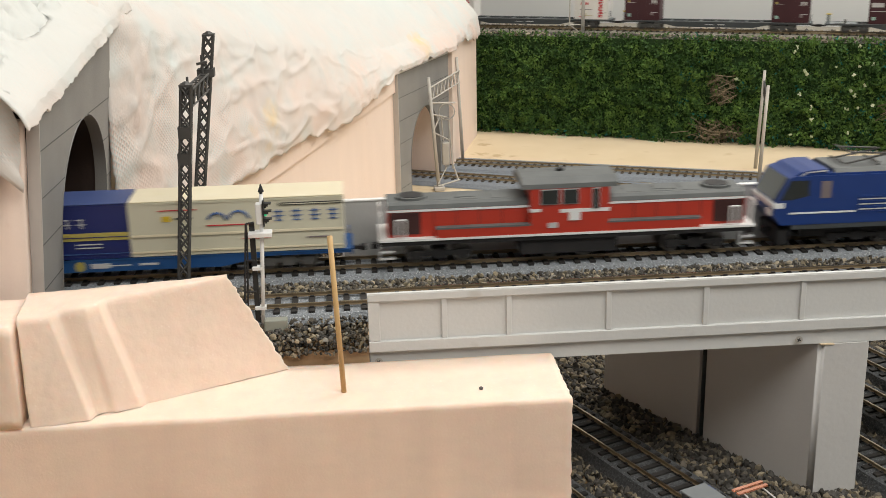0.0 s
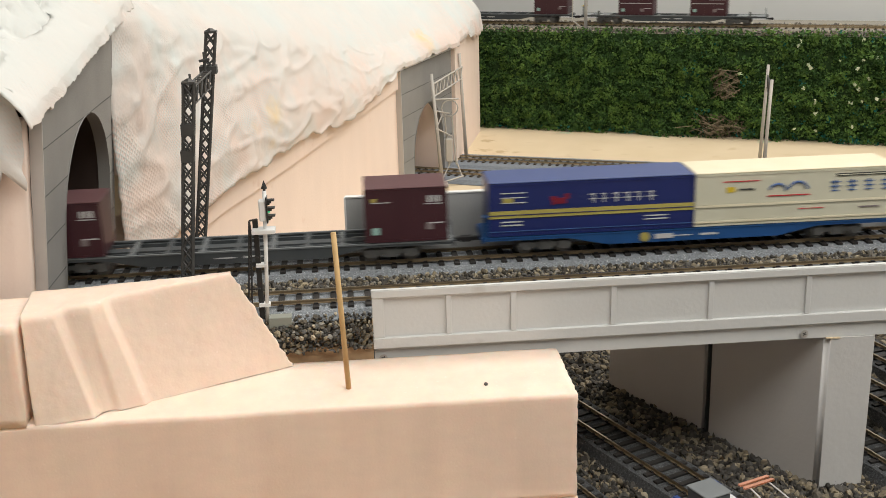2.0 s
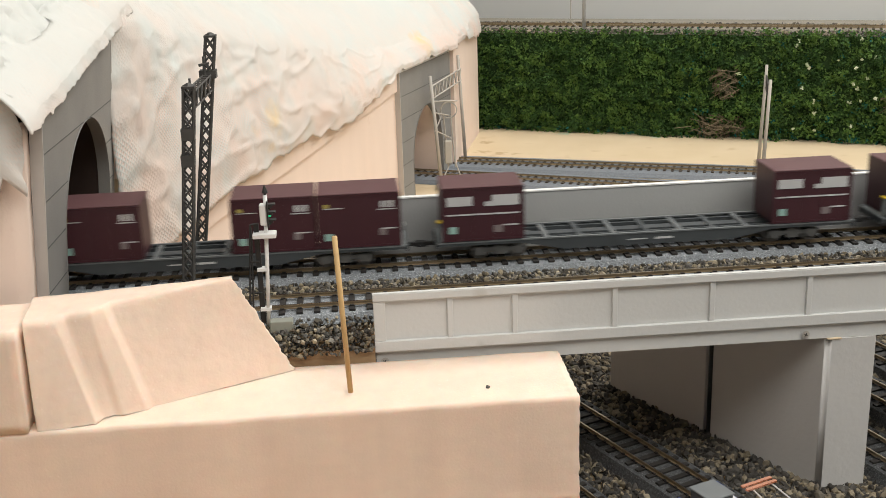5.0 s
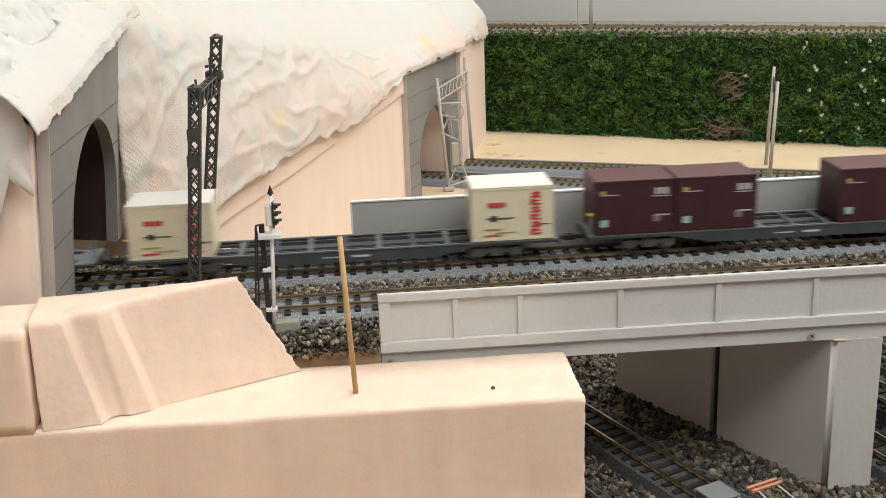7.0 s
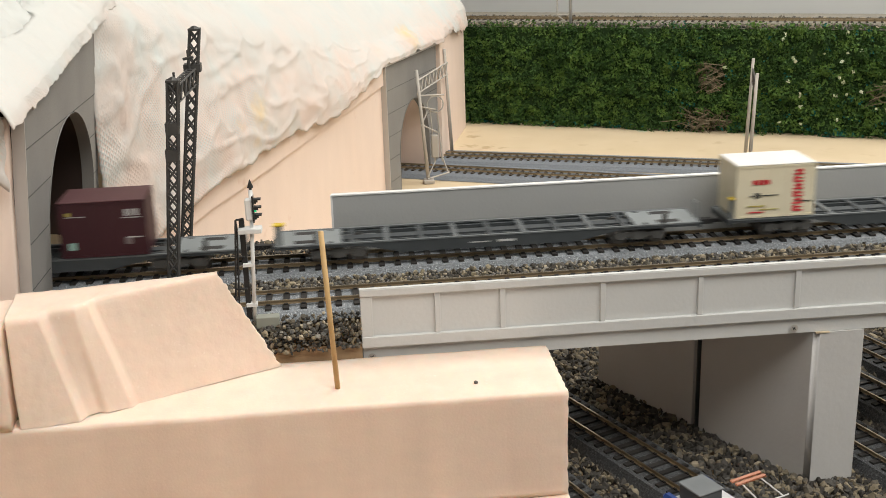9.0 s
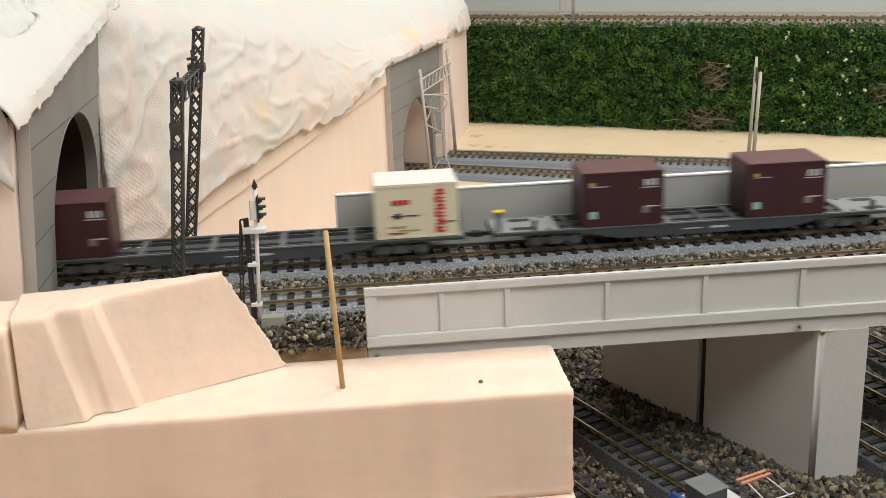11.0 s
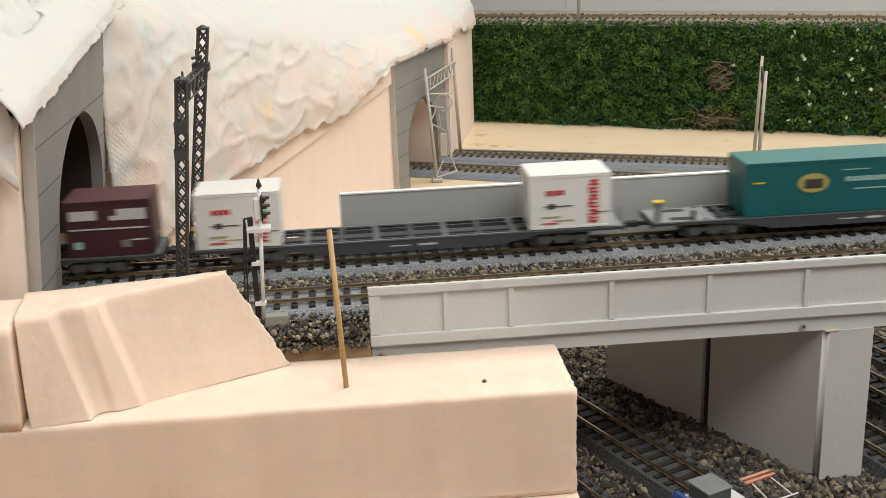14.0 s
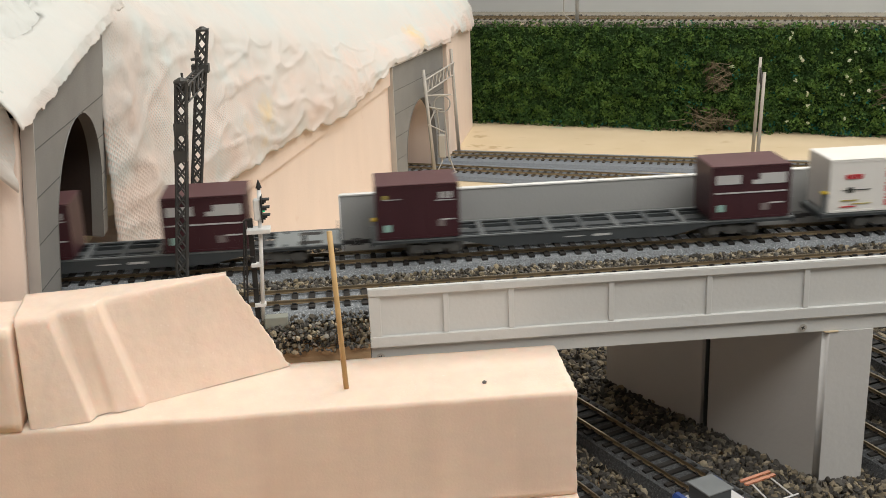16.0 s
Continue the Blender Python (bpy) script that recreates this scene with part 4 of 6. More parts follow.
def hedge():
    rng = np.random.default_rng(11)
    verts, faces, mats = [], [], []

    def leaf(c, s, kind):
        n = rng.normal(size=3) + np.array((0, -0.9, 0.5))
        n /= np.linalg.norm(n)
        t = np.cross(n, rng.normal(size=3))
        t /= np.linalg.norm(t)
        b = np.cross(n, t)
        i = len(verts)
        verts.extend([tuple(c + t * s), tuple(c + b * s * 0.6 + n * s * 0.25), tuple(c - t * s), tuple(c - b * s * 0.6 + n * s * 0.25)])
        faces.append((i, i + 1, i + 2, i + 3))
        mats.append(kind)

    for _ in range(11500):
        l, h = rng.uniform(-0.05, 0.86), rng.uniform(LOW - 0.001, 0.022)
        bulge = 0.008 * noise.noise(Vector((l * 22, 0, h * 30))) + 0.012 * noise.noise(Vector((l * 70, 3, h * 85)))
        c = np.array((l, 0.002 - bulge + (h - LOW) * 0.05, h + (0.005 * noise.noise(Vector((l * 50, 9, 0))) if h > 0 else 0)))
        kind = 4 if noise.noise(Vector((l * 95, 7, h * 110))) + 0.5 * noise.noise(Vector((l * 30, 4, h * 40))) > 0.08 else 0
        if ((abs(l - 0.455) < 0.016 and -0.066 < h < -0.028) or (abs(l - 0.450) < 0.028 and h < -0.088)) and rng.random() < 0.7:
            kind = 1
        elif (l > 0.40 and rng.random() < 0.025) or (h < LOW + 0.006 and rng.random() < 0.25):
            kind = 2
        for _ in range(6):
            leaf(c + rng.normal(size=3) * 0.0024, rng.uniform(0.0011, 0.0027), kind)
    for _ in range(58):
        l, h = rng.uniform(0.47, 0.86), rng.uniform(LOW + 0.012, 0.018)
        if rng.random() < 0.35 and l < 0.55:
            continue
        c, size = np.array((l, -0.007, h)), rng.uniform(0.0016, 0.0028)
        for _ in range(5):
            leaf(c + rng.normal(size=3) * 0.0009, size, 3)
    for cl, ch, wide, high, count in ((0.455, -0.046, 0.012, 0.016, 26), (0.450, -0.100, 0.026, 0.009, 34), (0.66, -0.06, 0.010, 0.010, 12)):
        for _ in range(count):
            c = np.array((cl + rng.normal() * wide * 0.6, -0.008, ch + rng.normal() * high * 0.6))
            a, n = rng.uniform(-0.7, 0.7), rng.uniform(0.006, 0.014)
            t, b = np.array((math.cos(a), 0, math.sin(a))) * n, np.array((-math.sin(a), 0.3, math.cos(a))) * 0.0004
            i = len(verts)
            verts.extend([tuple(c - t - b), tuple(c + t - b), tuple(c + t + b), tuple(c - t + b)])
            faces.append((i, i + 1, i + 2, i + 3))
            mats.append(5)
    me = bpy.data.meshes.new("hedge")
    me.from_pydata(verts, [], faces)
    for m in (LEAVES, LEAVES_DRY, LEAVES_TEAL, FLOWERS, LEAVES_BRIGHT, TWIGS):
        me.materials.append(m)
    me.polygons.foreach_set("material_index", mats)
    ob = new("hedge", me)
    ob.matrix_basis = pose(H0.x, H0.y, 0, 0, 0, HDEG)
    return tagged(ob, "dense green leafy hedge covering with cream blossoms", "hedge", kind="stuff")


hedge()
DY = 0.062
UPRAIL = UP + 0.008
rail_track("upper track along the top of the hedge slope", 2.6, Matrix.Translation(H0 + HN * DY + Vector((0, 0, UPRAIL))) @ pose(0, 0, 0, 0, 0, HDEG) @ Matrix.Translation((-1.1, 0, 0)), (1.1, 2.0), sleeper_mat=SLEEPER_TAN, bed_mat=BED_UP, rail_mat=RAIL_TAN)
g = stones("upper_gravel", scatter(-0.05, 0.90, 0.014, 0.042, UP + 0.0018, 0.0036, 21) + scatter(-0.05, 0.90, 0.083, 0.12, UP + 0.0018, 0.0036, 22), STONES, lo=0.0015, hi=0.003, seed=14)
g.matrix_basis = pose(H0.x, H0.y, 0, 0, 0, HDEG)
tagged(g, "brown stone gravel beside the upper track", "gravel", kind="stuff")


# ---- rolling stock ----
SLOT = 0.0476
FLOOR = 0.0126        # height of a wagon's loading plane over the rails


def bogie(parent, x, mat, wheel_r=0.0053, half=0.011, y=0.0125):
    b = part("bogie", boxes((x - half - 0.004, x + half + 0.004, -y - 0.0008, -y + 0.0008, 0.0048, 0.0076, 0.0003), (x - 0.004, x + 0.004, -y - 0.0011, -y + 0.0009, 0.0030, 0.0090, 0.0004), (x - half - 0.003, x - half + 0.003, -y - 0.0012, -y + 0.0009, 0.0030, 0.0082, 0.0004), (x + half - 0.003, x + half + 0.003, -y - 0.0012, -y + 0.0009, 0.0030, 0.0082, 0.0004), (x - half - 0.004, x + half + 0.004, y - 0.0008, y + 0.0008, 0.0048, 0.0076, 0.0003), (x - 0.004, x + 0.004, -y, y, 0.0045, 0.0095)), mat, parent, "bogie with axle boxes")
    for dx in (-half, half):
        bm = bmesh.new()
        for s in (-1, 1):
            rod(bm, (x + dx, s * 0.0072, wheel_r), (x + dx, s * 0.0098, wheel_r), wheel_r, 20)
            rod(bm, (x + dx, s * 0.0068, wheel_r), (x + dx, s * 0.0073, wheel_r), wheel_r + 0.0006, 20)
        rod(bm, (x + dx, -0.007, wheel_r), (x + dx, 0.007, wheel_r), 0.001, 8)
        part("wheelset", bm, WHEEL, b, "steel wheelset")
    return b


def wagon(blue=False):
    """Container flat wagon, its centre at x = 0 and rail heads at z = 0."""
    w = thing("container_wagon")
    main, pale, rail = (WAGON_BLUE, WAGON_BLUE, WAGON_BLUE) if blue else (WAGON, WAGON_PALE, WAGON_RAIL)
    L = 0.121
    for s in (-1, 1):
        y0, y1 = (-0.0152, -0.0142) if s < 0 else (0.0142, 0.0152)
        belly = [(-L, 0.0120), (-L, 0.0098), (-0.073, 0.0098), (-0.050, 0.0048), (0.050, 0.0048), (0.073, 0.0098), (L, 0.0098), (L, 0.0120)]
        sill = part("side_sill", side_plate(bmesh.new(), belly, y0, y1), main, w, "fish-bellied side sill")
        part("top_rail", boxes((-L, L, y0 - 0.0004, y1 + 0.0004, 0.0113, 0.0121)), rail, sill, "pale top flange")
        if s < 0:
            part("lettering_panel", boxes((-0.012, -0.001, y0 - 0.0002, y0, 0.0078, 0.0084), (0.004, 0.014, y0 - 0.0002, y0, 0.0076, 0.0088)), GREYP, sill, "small pale lettering bars")
    bm = boxes((-0.086, 0.086, -0.0035, 0.0035, 0.0070, 0.0108), (-0.086, 0.086, -0.0100, -0.0088, 0.0098, 0.0113), (-0.086, 0.086, 0.0088, 0.0100, 0.0098, 0.0113))
    part("centre_beam", bm, main, w)
    for i in range(-4, 5):
        x = i * 0.0195
        part("cross_member", boxes((x - 0.0014, x + 0.0014, -0.0142, 0.0142, 0.0096, 0.0117)), rail if i % 2 else main, w)
    for s in (-1, 1):
        part("end_deck", boxes((min(s * 0.084, s * L), max(s * 0.084, s * L), -0.0141, 0.0141, 0.0100, 0.0119)), pale, w, "pale grey end deck")
        for k in (-1, 1):
            part("deck_slot", boxes((s * 0.104 - 0.0065, s * 0.104 + 0.0065, k * 0.0085 - 0.0028, k * 0.0085 + 0.0028, 0.0118, 0.0120)), BOGIE_DARK, w, "dark opening in the deck")
        part("buffer_beam", boxes((min(s * L, s * (L + 0.0012)), max(s * L, s * (L + 0.0012)), -0.0148, 0.0148, 0.0085, 0.0119)), main, w)
        part("coupler", boxes((min(s * L, s * 0.1295), max(s * L, s * 0.1295), -0.0012, 0.0012, 0.0070, 0.0090), (min(s * 0.1265, s * 0.1299), max(s * 0.1265, s * 0.1299), -0.0024, 0.0024, 0.0066, 0.0094)), BOGIE_DARK, w, "black knuckle coupler")
        bogie(w, s * 0.086, BOGIE)
        for k in (-1, 1):
            part("container_stop", boxes((s * 0.090 - 0.001, s * 0.090 + 0.001, k * 0.0120 - 0.0012, k * 0.0120 + 0.0012, 0.0117, 0.0124)), main, w)
    part("end_rail", rods(0.0004, ((L - 0.0005, -0.012, 0.0119), (L - 0.0005, -0.012, 0.0225)), ((L - 0.0005, -0.004, 0.0119), (L - 0.0005, -0.004, 0.0225)), ((L - 0.0005, -0.012, 0.0225), (L - 0.0005, -0.004, 0.0225)), n=5), pale, w, "thin hand rail")
    for x in (-0.098, 0.101):
        part("stanchion", boxes((x - 0.0012, x + 0.0012, -0.0140, -0.0118, 0.0119, 0.0178, 0.0002)), BOGIE, w, "grey deck stanchion")
    if blue:
        part("round_emblem", rod(bmesh.new(), (-0.0285, -0.0158, 0.0082), (-0.0285, -0.0152, 0.0082), 0.0028, 16), STRAW, w, "yellow round emblem")
        part("white_mark", boxes((-0.0225, -0.0120, -0.0156, -0.0152, 0.0068, 0.0096)), GREYP, w, "pale blue and white mark")
    h = part("brake_stand", boxes((-L + 0.0005, -L + 0.0045, -0.0125, -0.0105, 0.0119, 0.0232)), pale, w, "pale brake stand")
    part("brake_wheel", boxes((-L - 0.0005, -L + 0.0060, -0.0142, -0.0095, 0.0232, 0.0244, 0.0004)), WAGON_BLUE if blue else YELLOW, h, "yellow brake handwheel" if not blue else "blue brake handwheel")
    return w


def shell(c, length, width, height, mat, top_mat, ribs=True):
    """The body of a container: walls with a raised frame and a roof panel."""
    hl, hw = length / 2, width / 2
    body = part("body", boxes((-hl, hl, -hw, hw, 0, height - 0.0008, 0.0003)), mat, c)
    part("roof", boxes((-hl - 0.0001, hl + 0.0001, -hw - 0.0001, hw + 0.0001, height - 0.0008, height, 0.0003)), top_mat, c, "roof panel")
    part("bottom_rail", boxes((-hl - 0.0002, hl + 0.0002, -hw - 0.0003, -hw + 0.0005, 0.0, 0.0012)), mat, body)
    part("top_rail", boxes((-hl - 0.0002, hl + 0.0002, -hw - 0.0003, -hw + 0.0005, height - 0.0020, height - 0.0009)), mat, body)
    for x in (-hl + 0.0006, hl - 0.0006):
        part("corner_post", boxes((x - 0.0008, x + 0.0008, -hw - 0.0003, -hw + 0.0005, 0.0013, height - 0.0021)), mat, body)
    if ribs:
        for x in (-0.36, -0.12, 0.12, 0.36):
            part("door_rib", boxes((x * length - 0.0003, x * length + 0.0003, -hw - 0.00025, -hw + 0.0004, 0.0014, height - 0.0022)), mat, body)
    return body


def mark(body, mat, x0, x1, z0, z1, hw, label="", name="marking"):
    return part(name, boxes((x0, x1, -hw - 0.00045, -hw - 0.00012, z0, z1)), mat, body, label)


CW, CH = 0.0306, 0.0313


def small_container(style):
    c = thing("freight_container")
    hw = CW / 2
    if style in ("maroon", "panel"):
        # The roof is a lighter maroon than the walls.
        b = shell(c, 0.0462, CW, CH, MAROON, material("lighter_maroon_roof", (0.115, 0.052, 0.055), 0.6, second=(0.095, 0.04, 0.044), scale=60))
        if style == "maroon":
            for i in range(3):
                mark(b, GREYP, 0.0120 + i * 0.0028, 0.0138 + i * 0.0028, 0.0225, 0.0262, hw, "pale emblem")
            mark(b, GREYP, 0.0105, 0.0205, 0.0212, 0.0217, hw)
            mark(b, DIMP, 0.0110, 0.0150, 0.0065, 0.0100, hw)
            mark(b, GREYP, 0.0120, 0.0205, 0.0100, 0.0106, hw)
            mark(b, AQUA, -0.0195, -0.0150, 0.0045, 0.0085, hw, "pale aqua plate")
            mark(b, STRAW, -0.0195, -0.0165, 0.0235, 0.0255, hw, "yellow mark")
            mark(b, GREYP, -0.0195, -0.0090, 0.0228, 0.0232, hw)
            tagged(c, "maroon freight container with pale emblem", "container", "freight containers")
        else:
            mark(b, GREYP, -0.0205, -0.0060, 0.0205, 0.0258, hw, "pale printed panel")
            mark(b, GREYP, 0.0010, 0.0205, 0.0200, 0.0225, hw, "pale printed panel")
            mark(b, GREYP, 0.0050, 0.0205, 0.0225, 0.0262, hw, "pale printed panel")
            mark(b, GREYP, -0.0210, 0.0205, 0.0150, 0.0158, hw, "pale stripe")
            mark(b, AQUA, -0.0195, -0.0150, 0.0045, 0.0085, hw)
            mark(b, GREYP, 0.0110, 0.0200, 0.0082, 0.0089, hw)
            mark(b, DIMP, 0.0060, 0.0110, 0.0045, 0.0085, hw)
            tagged(c, "maroon freight container with pale printed panels", "container", "freight containers")
    else:
        paint = WHITEC if style == "white" else CREAM_WARM
        b = shell(c, 0.0462, CW, CH, paint, WHITEC)
        for i in range(6):
            z = 0.0028 + i * 0.0043
            mark(b, REDP, 0.0102, 0.0162, z, z + 0.0009, hw, "red lettering block")
            mark(b, REDP, 0.0102 + 0.0022 * (i % 2), 0.0126 + 0.0022 * (i % 2), z, z + 0.0034, hw, "red lettering block")
            mark(b, REDP, 0.0108, 0.0158, z + 0.0021, z + 0.0029, hw, "red lettering block")
        for i in range(4):
            mark(b, REDP, -0.0140 + i * 0.0027, -0.0118 + i * 0.0027, 0.0195, 0.0222, hw, "red lettering block")
        mark(b, DARKP, -0.0150, 0.0010, 0.0128, 0.0133, hw, "thin dark line")
        mark(b, DARKP, -0.0125, -0.0090, 0.0115, 0.0146, hw, "dark emblem")
        mark(b, STRAW, -0.0160, -0.0060, 0.0065, 0.0072, hw)
        mark(b, REDP, -0.0160, -0.0070, 0.0028, 0.0035, hw)
        mark(b, STRAW, -0.0100, 0.0020, 0.0045, 0.0050, hw)
        mark(b, DARKP, 0.0120, 0.0215, 0.0085, 0.0089, hw)
        tagged(c, ("white" if style == "white" else "ivory white") + " refrigerated container with red lettering blocks", "container", "freight containers")
    return c


def long_container(style):
    c = thing("long_freight_container")
    hw, L = CW / 2, 0.1176
    if style == "navy":
        b = shell(c, L, CW, CH, NAVY, material("navy_roof", (0.055, 0.085, 0.22), 0.45, second=(0.045, 0.07, 0.19), scale=40), False)
        mark(b, STRAW, -L / 2, L / 2, 0.0105, 0.0148, hw, "yellow band", "band")
        mark(b, NAVY, -L / 2, L / 2, 0.0122, 0.0126, hw + 0.0003, "", "band_line")
        for i, wd in enumerate((0.0052, 0.0040, 0.0050, 0.0052, 0.0042, 0.0054)):
            mark(b, GREYP, -0.0020 + i * 0.0066, -0.0020 + i * 0.0066 + wd, 0.0195, 0.0200, hw, "white lettering block")
            mark(b, GREYP, -0.0020 + i * 0.0066 + wd * 0.45, -0.0020 + i * 0.0066 + wd * 0.62, 0.0175, 0.0230, hw, "white lettering block")
            mark(b, GREYP, -0.0020 + i * 0.0066, -0.0020 + i * 0.0066 + wd * 0.8, 0.0222, 0.0227, hw, "white lettering block")
        for x0, x1, z0, z1 in ((-0.0240, -0.0205, 0.0200, 0.0222), (-0.0215, -0.0150, 0.0178, 0.0212), (-0.0160, -0.0132, 0.0205, 0.0235), (-0.0230, -0.0218, 0.0172, 0.0200)):
            mark(b, DARKRED, x0, x1, z0, z1, hw, "dark red emblem")
        mark(b, STRAW, -0.0510, -0.0450, 0.0195, 0.0220, hw, "yellow emblem")
        for z in (0.0192, 0.0222, 0.0248):
            mark(b, GREYP, -0.0520, -0.0380, z, z + 0.0005, hw)
        for z in (0.0060, 0.0080):
            mark(b, GREYP, -0.0520, -0.0400, z, z + 0.0007, hw)
            mark(b, GREYP, 0.0300, 0.0440, z, z + 0.0006, hw)
        mark(b, BLUEP, -L / 2, L / 2, 0.0026, 0.0030, hw)
        tagged(c, "navy blue long container with yellow band and white lettering", "container", "freight containers")
    elif style == "cream":
        b = shell(c, L, CW, CH, CREAM, CREAM_WARM, False)
        mark(b, CREAM_WARM, -L / 2, L / 2, 0.0112, 0.0125, hw + 0.0003, "raised waist rail", "waist_rail")
        mark(b, CREAM_WARM, -L / 2, L / 2, 0.0020, 0.0030, hw + 0.0003, "", "waist_rail")
        for i in range(4):
            x = 0.0200 + i * 0.0100
            mark(b, BLUEP, x, x + 0.0058, 0.0225, 0.0231, hw, "dark blue lettering block")
            mark(b, BLUEP, x, x + 0.0058, 0.0200, 0.0206, hw, "dark blue lettering block")
            mark(b, BLUEP, x + 0.0008, x + 0.0050, 0.0175, 0.0181, hw, "dark blue lettering block")
            mark(b, BLUEP, x + 0.0023, x + 0.0033, 0.0175, 0.0240, hw, "dark blue lettering block")
        bm = bmesh.new()
        for k, (cx, r) in enumerate(((-0.0110, 0.0052), (0.0010, 0.0060))):
            for i in range(9):
                a0, a1 = math.pi * (0.08 + i / 9 * 0.8), math.pi * (0.08 + (i + 1) / 9 * 0.8)
                bar(bm, (cx + r * math.cos(a0), -hw - 0.0003, 0.0180 + r * math.sin(a0)), (cx + r * math.cos(a1), -hw - 0.0003, 0.0180 + r * math.sin(a1)), 0.0010)
        part("wave_emblem", bm, BLUEP, b, "blue wave emblem")
        mark(b, REDP, -0.0170, 0.0080, 0.0160, 0.0166, hw, "red underline")
        mark(b, REDP, -0.0430, -0.0220, 0.0255, 0.0260, hw)
        mark(b, YELLOW, -0.0410, -0.0360, 0.0195, 0.0225, hw, "yellow emblem")
        mark(b, DARKP, -0.0340, -0.0250, 0.0205, 0.0214, hw)
        mark(b, DARKP, 0.0230, 0.0580, 0.0262, 0.0278, hw, "dark lettering bar")
        mark(b, CREAM, 0.0240, 0.0570, 0.0268, 0.0272, hw + 0.0003)
        mark(b, DIMP, 0.0380, 0.0500, 0.0070, 0.0078, hw)
        mark(b, REDP, 0.0020, 0.0170, 0.0078, 0.0081, hw)
        tagged(c, "cream long container with dark blue lettering and wave emblem", "container", "freight containers")
    else:
        b = shell(c, L, CW, CH, TEAL, material("teal_roof", (0.035, 0.19, 0.185), 0.45, second=(0.06, 0.165, 0.16), scale=40), False)
        bm = bmesh.new()
        rod(bm, (-0.0190, -hw - 0.0005, 0.0180), (-0.0190, -hw - 0.0001, 0.0180), 0.0060, 24)
        bmesh.ops.scale(bm, vec=(1.5, 1, 0.95), space=Matrix.Translation((0.0190, 0, -0.0180)), verts=bm.verts)
        em = part("oval_emblem", bm, STRAW, b, "yellow oval emblem")
        part("emblem_shape", boxes((-0.0245, -0.0135, -hw - 0.0008, -hw - 0.0004, 0.0150, 0.0205, 0.0003)), DARKP, em, "dark shape")
        for i in range(9):
            mark(b, AQUA, 0.0000 + i * 0.0040, 0.0031 + i * 0.0040, 0.0178, 0.0206, hw, "pale lettering block")
        mark(b, AQUA, -0.0020, 0.0130, 0.0245, 0.0250, hw)
        mark(b, AQUA, 0.0060, 0.0330, 0.0130, 0.0136, hw)
        mark(b, YELLOW, -0.0540, -0.0480, 0.0190, 0.0200, hw)
        tagged(c, "teal green long container with yellow oval emblem", "container", "freight containers")
    return c


